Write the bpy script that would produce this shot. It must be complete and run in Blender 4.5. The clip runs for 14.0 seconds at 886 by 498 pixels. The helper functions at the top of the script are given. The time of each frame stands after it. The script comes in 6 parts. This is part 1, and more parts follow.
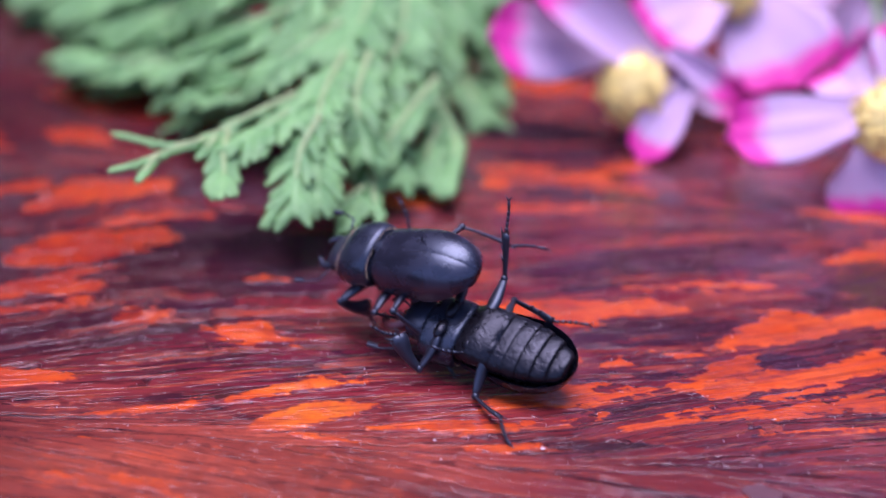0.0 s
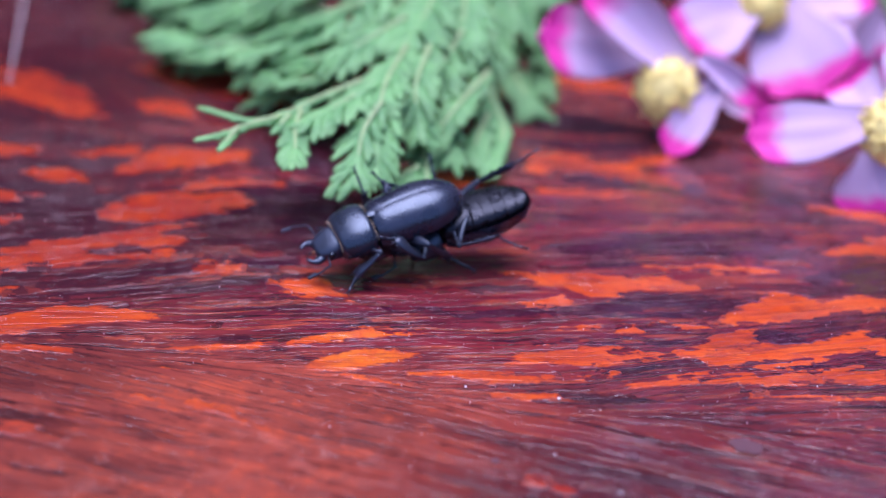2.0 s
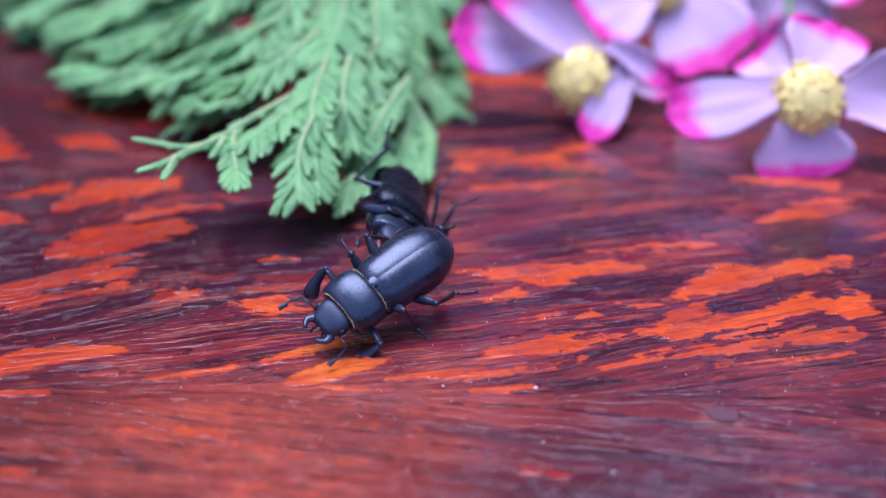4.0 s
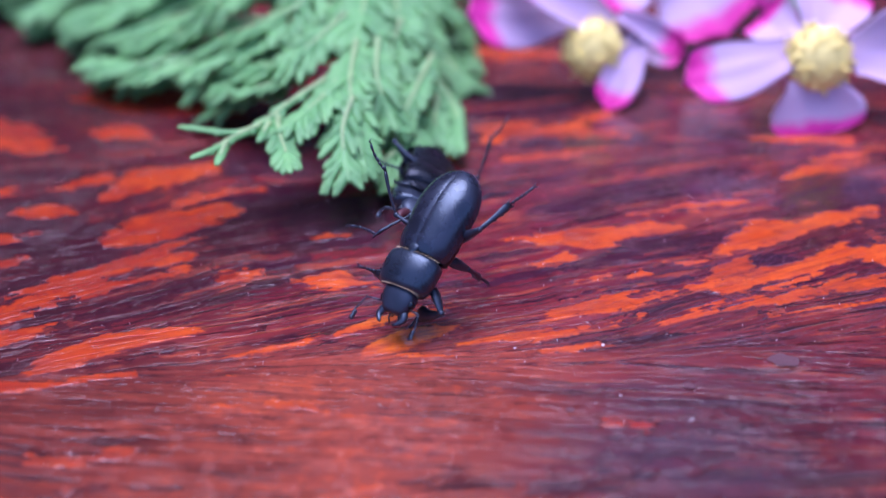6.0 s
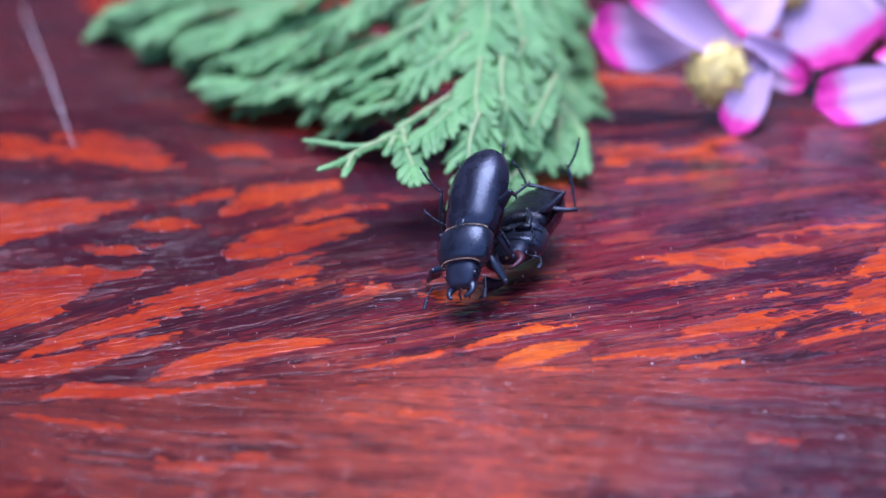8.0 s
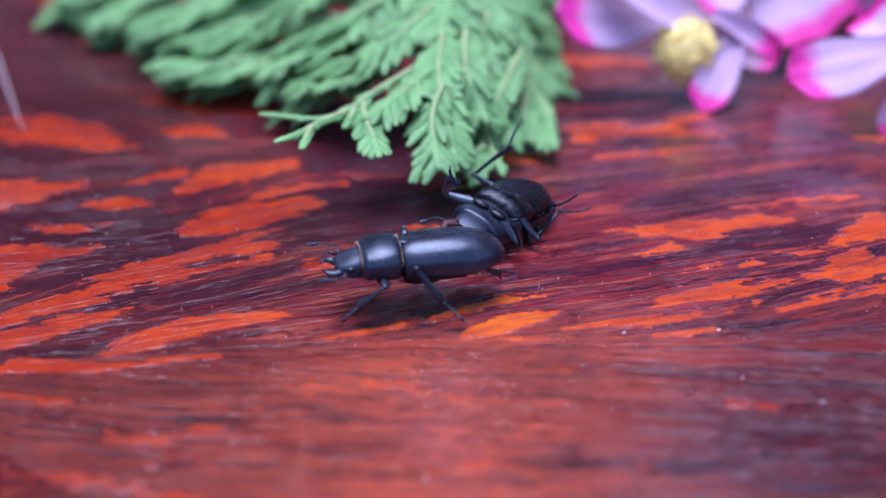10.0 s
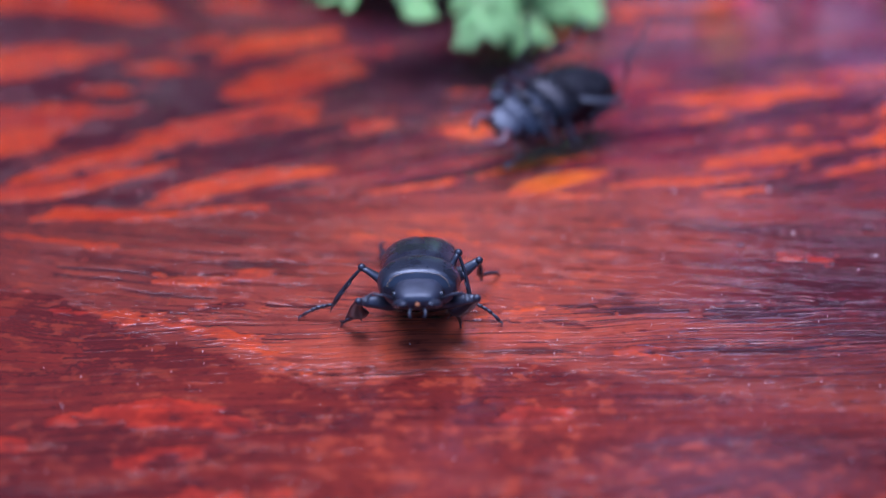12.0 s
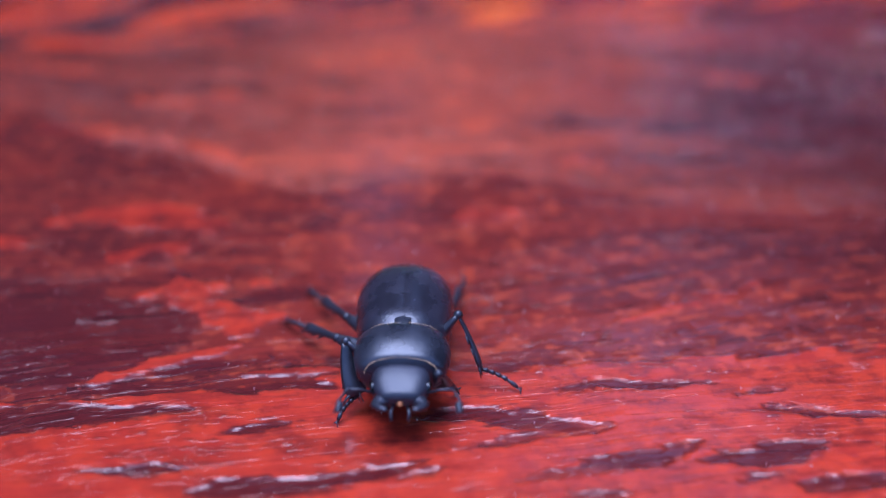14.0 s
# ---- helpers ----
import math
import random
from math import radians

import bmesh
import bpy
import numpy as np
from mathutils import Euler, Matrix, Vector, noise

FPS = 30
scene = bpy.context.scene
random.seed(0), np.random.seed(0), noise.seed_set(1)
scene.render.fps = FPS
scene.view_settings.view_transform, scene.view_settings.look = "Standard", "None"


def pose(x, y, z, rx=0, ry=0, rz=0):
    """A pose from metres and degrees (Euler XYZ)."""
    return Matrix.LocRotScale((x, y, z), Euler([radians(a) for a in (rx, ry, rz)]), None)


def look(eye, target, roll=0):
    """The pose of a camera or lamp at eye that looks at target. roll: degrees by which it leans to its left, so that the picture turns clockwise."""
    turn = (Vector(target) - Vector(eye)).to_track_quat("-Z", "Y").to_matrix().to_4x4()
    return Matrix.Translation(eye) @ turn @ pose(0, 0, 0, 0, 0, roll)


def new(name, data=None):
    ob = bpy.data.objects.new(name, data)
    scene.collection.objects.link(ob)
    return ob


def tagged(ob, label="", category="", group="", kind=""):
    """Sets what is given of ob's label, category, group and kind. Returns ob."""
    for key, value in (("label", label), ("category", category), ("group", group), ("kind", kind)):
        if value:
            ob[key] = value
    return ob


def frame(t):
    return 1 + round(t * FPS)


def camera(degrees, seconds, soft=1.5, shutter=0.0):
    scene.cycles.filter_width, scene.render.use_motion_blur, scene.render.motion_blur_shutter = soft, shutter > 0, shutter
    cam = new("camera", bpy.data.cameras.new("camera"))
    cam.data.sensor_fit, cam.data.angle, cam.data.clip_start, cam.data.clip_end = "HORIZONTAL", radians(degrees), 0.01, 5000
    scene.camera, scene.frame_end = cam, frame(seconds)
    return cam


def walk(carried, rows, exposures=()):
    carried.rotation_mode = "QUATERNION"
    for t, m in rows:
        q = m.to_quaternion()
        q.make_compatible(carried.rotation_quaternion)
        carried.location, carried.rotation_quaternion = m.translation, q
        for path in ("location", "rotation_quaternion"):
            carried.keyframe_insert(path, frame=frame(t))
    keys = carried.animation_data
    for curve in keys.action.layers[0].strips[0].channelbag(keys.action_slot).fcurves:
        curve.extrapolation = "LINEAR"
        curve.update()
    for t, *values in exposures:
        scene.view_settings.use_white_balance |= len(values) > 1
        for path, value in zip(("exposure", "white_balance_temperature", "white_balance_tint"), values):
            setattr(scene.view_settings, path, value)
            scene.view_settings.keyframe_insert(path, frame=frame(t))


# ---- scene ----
# ---------------------------------------------------------------- camera
cam = camera(27.0, 14.0, soft=1.25, shutter=0.4)
cam.data.dof.use_dof = True
cam.data.dof.aperture_fstop = 10.0
focus_point = new("focus_point")
cam.data.dof.focus_object = focus_point
walk(cam, [
    (0, look((0.03728, -0.19707, 0.11717), (0.01865, 0.05500, 0), 1.13)),
    (0.5, look((0.03936, -0.20074, 0.11934), (0.02376, 0.04688, 0), 2.37)),
    (1, look((0.04256, -0.20785, 0.12168), (0.01975, 0.04017, 0), 2.95)),
    (1.5, look((0.04302, -0.22018, 0.12666), (0.01871, 0.04033, 0), 3.20)),
    (2, look((0.04316, -0.22941, 0.12985), (0.01292, 0.04355, 0), 3.15)),
    (2.5, look((0.04203, -0.23442, 0.13142), (0.01466, 0.04850, 0), 2.77)),
    (3, look((0.03710, -0.23332, 0.13156), (0.01270, 0.04344, 0), 1.78)),
    (3.2, look((0.03594, -0.23290, 0.13052), (0.01642, 0.04129, 0), 1.32)),
    (5.3, look((0.00779, -0.24316, 0.13719), (0.01328, 0.05045, 0), -1.40)),
    (5.5, look((0.00686, -0.24371, 0.13713), (0.01342, 0.04830, 0), -1.36)),
    (6, look((0.00257, -0.24627, 0.13681), (0.01310, 0.03453, 0), -1.80)),
    (6.5, look((0.00014, -0.25090, 0.13605), (0.01333, 0.02324, 0), -1.88)),
    (7, look((-0.00504, -0.25117, 0.13467), (0.00848, 0.02801, 0), -1.78)),
    (7.5, look((-0.00839, -0.24663, 0.13180), (-0.00839, 0.04245, 0), -1.84)),
    (8, look((-0.00847, -0.24405, 0.12724), (-0.00825, 0.04327, 0), -1.72)),
    (8.2, look((-0.00723, -0.24221, 0.12509), (-0.00567, 0.04198, 0), -1.96)),
    (10.3, look((-0.00917, -0.23665, 0.11022), (-0.00085, 0.03117, 0), -1.56)),
    (10.5, look((-0.01257, -0.23576, 0.10751), (-0.00016, 0.03034, 0), -1.30)),
    (11, look((-0.01221, -0.23361, 0.10368), (-0.00476, 0.01313, 0), -1.07)),
    (11.5, look((-0.01406, -0.23699, 0.10120), (-0.00994, -0.00490, 0), -0.82)),
    (12, look((-0.01435, -0.24100, 0.10162), (-0.01079, -0.01889, 0), -0.99)),
    (12.5, look((-0.01551, -0.24522, 0.10313), (-0.01393, -0.02796, 0), -1.01)),
    (13, look((-0.01552, -0.24889, 0.10201), (-0.01062, -0.04794, 0), -0.53)),
    (13.5, look((-0.01716, -0.25369, 0.10292), (-0.00921, -0.06461, 0), -0.18)),
    (14, look((-0.01804, -0.26273, 0.10504), (-0.00755, -0.07182, 0), -0.20)),
], exposures=[(0.0, 1.0, 5950, 50), (1.0, 1.0, 5800, 44), (1.5, 1.0, 5700, 42), (2.5, 1.0, 5500, 36), (3.2, 1.0, 5480, 36), (5.3, 1.0, 5320, 39), (8.2, 1.0, 5340, 38), (10.3, 1.0, 5500, 35), (14.0, 1.0, 5500, 35)])

# ---------------------------------------------------------------- sky and sun
world = bpy.data.worlds.new("sky")
scene.world = world
world.use_nodes = True
wn = world.node_tree
sky = wn.nodes.new("ShaderNodeTexSky")
sky.sky_type = "NISHITA"
sky.sun_disc = False
sky.sun_elevation = radians(82)
sky.sun_rotation = radians(-39)
wn.links.new(sky.outputs["Color"], wn.nodes["Background"].inputs["Color"])
wn.nodes["Background"].inputs["Strength"].default_value = 0.14
sun = new("sun", bpy.data.lights.new("sun", "SUN"))
sun.data.energy = 2.25
sun.data.angle = radians(46)
sun.data.color = (1.0, 0.95, 1.0)
sun.matrix_world = look((-0.08, 0.10, 1.0), (0, 0, 0))


# ---------------------------------------------------------------- helpers for materials and meshes
class Nodes:
    """A material with short calls for its nodes."""

    def __init__(self, name):
        self.mat = bpy.data.materials.new(name)
        self.mat.use_nodes = True
        self.tree = self.mat.node_tree
        self.bsdf = self.tree.nodes["Principled BSDF"]

    def link(self, value, socket):
        if isinstance(value, bpy.types.NodeSocket):
            self.tree.links.new(value, socket)
        else:
            socket.default_value = value

    def set(self, **values):
        names = dict(color="Base Color", rough="Roughness", metal="Metallic", coat="Coat Weight", coat_rough="Coat Roughness",
                     spec="Specular IOR Level", sheen="Sheen Weight", sss="Subsurface Weight", normal="Normal",
                     trans="Transmission Weight", tint="Specular Tint")
        for key, value in values.items():
            self.link(value, self.bsdf.inputs[names[key]])
        return self

    def math(self, op, a, b=0.0, c=0.0):
        n = self.tree.nodes.new("ShaderNodeMath")
        n.operation = op
        for v, s in zip((a, b, c), n.inputs):
            self.link(v, s)
        return n.outputs[0]

    def attr(self, name, out="Fac"):
        n = self.tree.nodes.new("ShaderNodeAttribute")
        n.attribute_name = name
        return n.outputs[out]

    def coords(self, scale=(1, 1, 1), kind="Object"):
        c = self.tree.nodes.new("ShaderNodeTexCoord")
        m = self.tree.nodes.new("ShaderNodeMapping")
        m.inputs["Scale"].default_value = scale
        self.tree.links.new(c.outputs[kind], m.inputs["Vector"])
        return m.outputs["Vector"]

    def noise(self, vector, scale, detail=3.0, rough=0.55):
        n = self.tree.nodes.new("ShaderNodeTexNoise")
        n.inputs["Scale"].default_value = scale
        n.inputs["Detail"].default_value = detail
        n.inputs["Roughness"].default_value = rough
        self.tree.links.new(vector, n.inputs["Vector"])
        return n.outputs["Fac"]

    def ramp(self, fac, lo, hi, a=0.0, b=1.0):
        n = self.tree.nodes.new("ShaderNodeMapRange")
        n.interpolation_type = "SMOOTHSTEP"
        for v, s in zip((fac, lo, hi, a, b), n.inputs):
            self.link(v, s)
        return n.outputs[0]

    def mix(self, fac, a, b):
        n = self.tree.nodes.new("ShaderNodeMix")
        n.data_type = "RGBA"
        self.link(fac, n.inputs[0])
        self.link(a, n.inputs[6])
        self.link(b, n.inputs[7])
        return n.outputs[2]

    def bump(self, height, strength, distance, normal=None):
        n = self.tree.nodes.new("ShaderNodeBump")
        n.inputs["Strength"].default_value = strength
        n.inputs["Distance"].default_value = distance
        self.tree.links.new(height, n.inputs["Height"])
        if normal is not None:
            self.tree.links.new(normal, n.inputs["Normal"])
        return n.outputs[0]

    def combine(self, x, y, z):
        n = self.tree.nodes.new("ShaderNodeCombineXYZ")
        for v, s in zip((x, y, z), n.inputs):
            self.link(v, s)
        return n.outputs[0]


def mesh_of(name, verts, faces, smooth=True):
    me = bpy.data.meshes.new(name)
    me.from_pydata([tuple(v) for v in verts], [], [tuple(f) for f in faces])
    me.update()
    if smooth:
        me.polygons.foreach_set("use_smooth", [True] * len(me.polygons))
    return me


def part(name, me, material, parent=None, label=""):
    ob = new(name, me)
    if material is not None:
        me.materials.clear()
        me.materials.append(material)
    if parent is not None:
        ob.parent = parent
    return tagged(ob, label)


def grid_faces(nu, nv, wrap_v=False, base=0, flip=False):
    out = []
    for i in range(nu - 1):
        for j in range(nv if wrap_v else nv - 1):
            k = (j + 1) % nv
            f = (base + i * nv + j, base + i * nv + k, base + (i + 1) * nv + k, base + (i + 1) * nv + j)
            out.append(f[::-1] if flip else f)
    return out


class Shape:
    """Vertices and faces gathered for one mesh."""

    def __init__(self):
        self.verts, self.faces = [], []

    def add(self, verts, faces):
        b = len(self.verts)
        self.verts += [tuple(v) for v in verts]
        self.faces += [tuple(b + i for i in f) for f in faces]
        return self

    def tube(self, points, radii, sides=8, flat=1.0, up=(0, 0, 1), caps=True):
        """A tapering limb along points; flat squeezes it along up."""
        pts = [Vector(p) for p in points]
        up = Vector(up)
        rings = []
        for i, p in enumerate(pts):
            d = (pts[min(i + 1, len(pts) - 1)] - pts[max(i - 1, 0)]).normalized()
            a = d.cross(up)
            a = a.normalized() if a.length > 1e-6 else d.orthogonal().normalized()
            b = a.cross(d).normalized()
            for k in range(sides):
                w = 2 * math.pi * k / sides
                rings.append(p + (a * math.cos(w) + b * (math.sin(w) * flat)) * radii[i])
        faces = grid_faces(len(pts), sides, True)
        if caps:
            n = len(rings)
            rings += [pts[0], pts[-1]]
            for k in range(sides):
                faces.append((n, (k + 1) % sides, k))
                e = (len(pts) - 1) * sides
                faces.append((n + 1, e + k, e + (k + 1) % sides))
        return self.add(rings, faces)

    def ball(self, c, r, nu=8, nv=12):
        """An ellipsoid with radii r at c."""
        verts = []
        for i in range(nu + 1):
            a = math.pi * i / nu
            for j in range(nv):
                b = 2 * math.pi * j / nv
                verts.append((c[0] + r[0] * math.cos(a), c[1] + r[1] * math.sin(a) * math.cos(b), c[2] + r[2] * math.sin(a) * math.sin(b)))
        return self.add(verts, grid_faces(nu + 1, nv, True))

    def mesh(self, name, smooth=True):
        return mesh_of(name, self.verts, self.faces, smooth)


# ---------------------------------------------------------------- materials
def lacquered_wood():
    """Dark red stain under a worn clear lacquer; where the stain has gone the orange wood shows."""
    n = Nodes("stained_wood")
    worn, dark, tone, turn = n.attr("worn"), n.attr("dark"), n.attr("tone"), n.attr("turn")
    sway = n.noise(n.coords(), 45.0, 2.0)
    blot = n.noise(n.coords(), 300.0, 5.0, 0.65)
    chip = n.noise(n.coords(), 900.0, 3.0, 0.6)
    sep = n.tree.nodes.new("ShaderNodeSeparateXYZ")
    n.tree.links.new(n.coords(), sep.inputs[0])
    px = sep.outputs[0]
    py = n.math("ADD", sep.outputs[1], n.math("MULTIPLY", n.math("SUBTRACT", sway, 0.5), 0.0035))

    def off(x, k):
        return n.math("MULTIPLY", n.math("SUBTRACT", x, 0.5), k)

    # fibres run in one of six directions from place to place
    pick = n.math("ADD", turn, off(blot, 10.0))
    c, s = 1.0, 0.0
    for limit, angle in ((-14.0, -22.0), (-6.0, -11.0), (3.0, 0.5), (11.0, 7.0), (19.0, 15.0), (28.0, 24.0), (90.0, 36.0))[::-1]:
        below = n.math("LESS_THAN", pick, limit)
        if limit == 90.0:
            c, s = math.cos(radians(angle)), math.sin(radians(angle))
            continue
        c = n.math("ADD", n.math("MULTIPLY", below, math.cos(radians(angle))), n.math("MULTIPLY", n.math("SUBTRACT", 1.0, below), c))
        s = n.math("ADD", n.math("MULTIPLY", below, math.sin(radians(angle))), n.math("MULTIPLY", n.math("SUBTRACT", 1.0, below), s))
    along = n.math("ADD", n.math("MULTIPLY", px, c), n.math("MULTIPLY", py, s))
    across = n.math("SUBTRACT", n.math("MULTIPLY", py, c), n.math("MULTIPLY", px, s))

    def stretched(a, k, z):
        return n.combine(n.math("MULTIPLY", along, a), n.math("MULTIPLY", across, k), z)

    f0 = n.noise(stretched(45.0, 2500.0, 3.0), 1.0, 3.0, 0.6)
    f1 = n.noise(stretched(55.0, 1050.0, 0.0), 1.0, 3.0, 0.55)
    f2 = n.noise(stretched(38.0, 330.0, 5.0), 1.0, 6.0, 0.70)
    f3 = n.noise(stretched(16.0, 80.0, 9.0), 1.0, 4.0, 0.6)
    edge = n.attr("edge")
    calm = n.ramp(n.attr("front"), 0.0, 1.0, 1.0, 0.6)
    bare = n.ramp(n.math("ADD", n.math("ADD", worn, edge), n.math("MULTIPLY", calm, n.math("ADD", n.math("ADD", off(f1, 2.8), off(f0, 1.8)), off(chip, 1.5)))), -0.20, 0.42)
    deep = n.ramp(n.math("ADD", dark, n.math("MULTIPLY", edge, 1.2)), -0.5, 0.9)
    slit = n.math("MAXIMUM", n.attr("groove"), n.math("MULTIPLY", n.math("MULTIPLY", n.ramp(f1, 0.565, 0.605), n.ramp(f3, 0.62, 0.42, 0.25, 0.8)), n.math("SUBTRACT", 1.0, n.math("MULTIPLY", tone, 0.65))))
    slit = n.math("MULTIPLY", slit, calm)
    # in front the stain is mottled more than streaked
    evenly = n.math("MAXIMUM", n.math("MULTIPLY", tone, 0.75), n.math("MULTIPLY", n.attr("front"), 0.85))
    mottle = n.math("ADD", n.math("MULTIPLY", f2, n.math("SUBTRACT", 1.0, evenly)), n.math("MULTIPLY", blot, evenly))
    brown = n.mix(n.ramp(f3, 0.32, 0.68), (0.064, 0.009, 0.020, 1), (0.205, 0.019, 0.025, 1))
    front = n.attr("front")
    red = n.mix(n.ramp(f3, 0.32, 0.68), (0.19, 0.037, 0.025, 1), (0.34, 0.067, 0.033, 1))
    red = n.mix(front, red, n.mix(n.ramp(f3, 0.32, 0.68), (0.090, 0.013, 0.012, 1), (0.20, 0.026, 0.015, 1)))
    stain = n.mix(tone, brown, red)
    stain = n.mix(n.math("MULTIPLY", n.ramp(n.math("ADD", mottle, off(f1, 0.5)), 0.53, 0.60, 0.0, 0.75), n.math("ADD", 0.15, n.math("MULTIPLY", calm, 0.85))), stain, (0.43, 0.070, 0.026, 1))
    stain = n.mix(n.math("MULTIPLY", n.ramp(n.math("ADD", mottle, off(f1, 0.6)), 0.44, 0.36, 0.0, 0.7), n.math("SUBTRACT", 1.0, n.math("MULTIPLY", tone, 0.35))), stain, (0.035, 0.008, 0.010, 1))
    orange = n.mix(n.ramp(f2, 0.35, 0.65), (0.52, 0.058, 0.007, 1), (0.72, 0.115, 0.009, 1))
    orange = n.mix(n.attr("honey"), orange, n.mix(n.ramp(f2, 0.35, 0.65), (0.70, 0.125, 0.008, 1), (0.80, 0.19, 0.010, 1)))
    orange = n.mix(n.math("ADD", n.math("MULTIPLY", front, 0.75), n.math("MULTIPLY", tone, 0.2)), orange, n.mix(n.ramp(blot, 0.35, 0.65), (0.27, 0.023, 0.017, 1), (0.40, 0.040, 0.020, 1)))
    orange = n.mix(n.math("MULTIPLY", n.ramp(f0, 0.54, 0.66, 0.0, 0.35), n.math("SUBTRACT", 1.0, n.math("MULTIPLY", tone, 0.8))), orange, (0.34, 0.026, 0.010, 1))
    orange = n.mix(n.ramp(n.math("ADD", blot, off(f2, 0.8)), 0.50, 0.68, 0.0, 0.55), orange, (0.44, 0.036, 0.012, 1))
    # thinly worn places show only a part of the orange wood
    film = n.math("MULTIPLY", n.attr("mute"), n.ramp(n.math("ADD", n.math("ADD", f2, off(blot, 0.6)), off(chip, 0.35)), 0.64, 0.38, 0.25, 1.0))
    shown = n.math("MULTIPLY", bare, n.math("SUBTRACT", 1.0, film))
    col = n.mix(shown, stain, orange)
    shade = n.math("MULTIPLY", n.math("MULTIPLY", deep, n.math("SUBTRACT", 1.0, bare)), n.ramp(f2, 0.25, 0.6, 1.0, 0.72))
    col = n.mix(shade, col, n.mix(tone, (0.034, 0.007, 0.021, 1), (0.075, 0.010, 0.011, 1)))
    col = n.mix(n.math("MULTIPLY", slit, n.ramp(bare, 0.0, 1.0, 0.92, 0.45)), col, (0.020, 0.007, 0.009, 1))
    col = n.mix(n.math("MULTIPLY", n.attr("darkening"), n.ramp(blot, 0.3, 0.7, 0.6, 1.0)), col, n.mix(bare, (0.040, 0.009, 0.012, 1), (0.24, 0.017, 0.009, 1)))
    thin = n.math("MULTIPLY", n.math("MULTIPLY", n.ramp(f0, 0.54, 0.62), n.ramp(f3, 0.65, 0.40, 0.55, 1.0)), n.ramp(bare, 0.0, 1.0, 1.0, 0.3))
    col = n.mix(n.math("MULTIPLY", thin, calm), col, (0.022, 0.007, 0.010, 1))
    hair = n.math("MULTIPLY", n.ramp(f0, 0.54, 0.62), n.ramp(blot, 0.45, 0.6, 0.1, 1.0))
    relief = n.math("ADD", n.math("MULTIPLY", f2, 0.05), n.math("MULTIPLY", chip, 0.03))
    relief = n.math("SUBTRACT", relief, n.math("ADD", n.math("MULTIPLY", n.ramp(f1, 0.54, 0.62), 0.10), n.math("MULTIPLY", hair, 0.05)))
    relief = n.math("MULTIPLY", relief, n.math("SUBTRACT", 0.8, n.math("MAXIMUM", n.math("MULTIPLY", tone, 0.5), n.math("MULTIPLY", front, 0.6))))
    # short splinters that catch the sky
    dash = n.math("MULTIPLY", n.ramp(n.noise(stretched(330.0, 2300.0, 13.0), 1.0, 1.0, 0.4), 0.60, 0.72), n.attr("splint"))
    normal = n.bump(n.math("ADD", relief, n.math("MULTIPLY", dash, 0.20)), 1.0, 0.0009)
    rough = n.math("ADD", 0.09, n.math("MULTIPLY", n.ramp(f2, 0.35, 0.7), 0.09))
    n.set(color=col, rough=rough, spec=0.55, normal=normal)
    return n.mat


def chitin(name, color, rough, dots=0.4):
    n = Nodes(name)
    v = n.coords()
    big = n.noise(v, 350.0, 3.0)
    fine = n.noise(v, 4200.0, 2.0)
    n.set(color=n.mix(n.ramp(big, 0.3, 0.7), color, tuple(c * 1.8 + 0.001 for c in color[:3]) + (1,)),
          rough=n.math("ADD", rough, n.math("MULTIPLY", n.ramp(big, 0.3, 0.7), 0.10)), spec=0.75,
          normal=n.bump(fine, dots, 0.00003))
    n.set(tint=(0.66, 0.86, 1.0, 1))
    return n.mat


def rugged(name, color, rough):
    """Pitted, hairy underside shell: dull with small shiny places."""
    n = Nodes(name)
    v = n.coords()
    big, pits, hairs = n.noise(v, 520.0, 4.0, 0.6), n.noise(v, 1500.0, 4.0, 0.65), n.noise(n.coords((1, 3.5, 1)), 2600.0, 2.0)
    col = n.mix(n.ramp(hairs, 0.60, 0.72, 0.0, 0.35), color, (0.05, 0.040, 0.03, 1))
    normal = n.bump(big, 0.7, 0.0004)
    normal = n.bump(pits, 0.5, 0.00010, normal)
    n.set(color=col, rough=n.math("ADD", rough, n.math("MULTIPLY", n.ramp(big, 0.35, 0.65), 0.15)), spec=0.35, normal=normal)
    n.set(tint=(0.75, 0.88, 1.0, 1))
    return n.mat


def leaf_material():
    n = Nodes("scale_leaf")
    v = n.coords()
    tip = n.attr("tip")
    blotch = n.noise(v, 160.0, 3.0)
    fine = n.noise(v, 1500.0, 2.0)
    col = n.mix(n.ramp(blotch, 0.3, 0.7), (0.055, 0.21, 0.060, 1), (0.14, 0.39, 0.11, 1))
    col = n.mix(n.math("MULTIPLY", tip, 0.45), col, (0.30, 0.53, 0.20, 1))
    n.set(color=col, rough=0.55, spec=0.3, sss=0.08, normal=n.bump(fine, 0.4, 0.0001))
    n.bsdf.inputs["Subsurface Radius"].default_value = (0.0006, 0.001, 0.0004)
    return n.mat


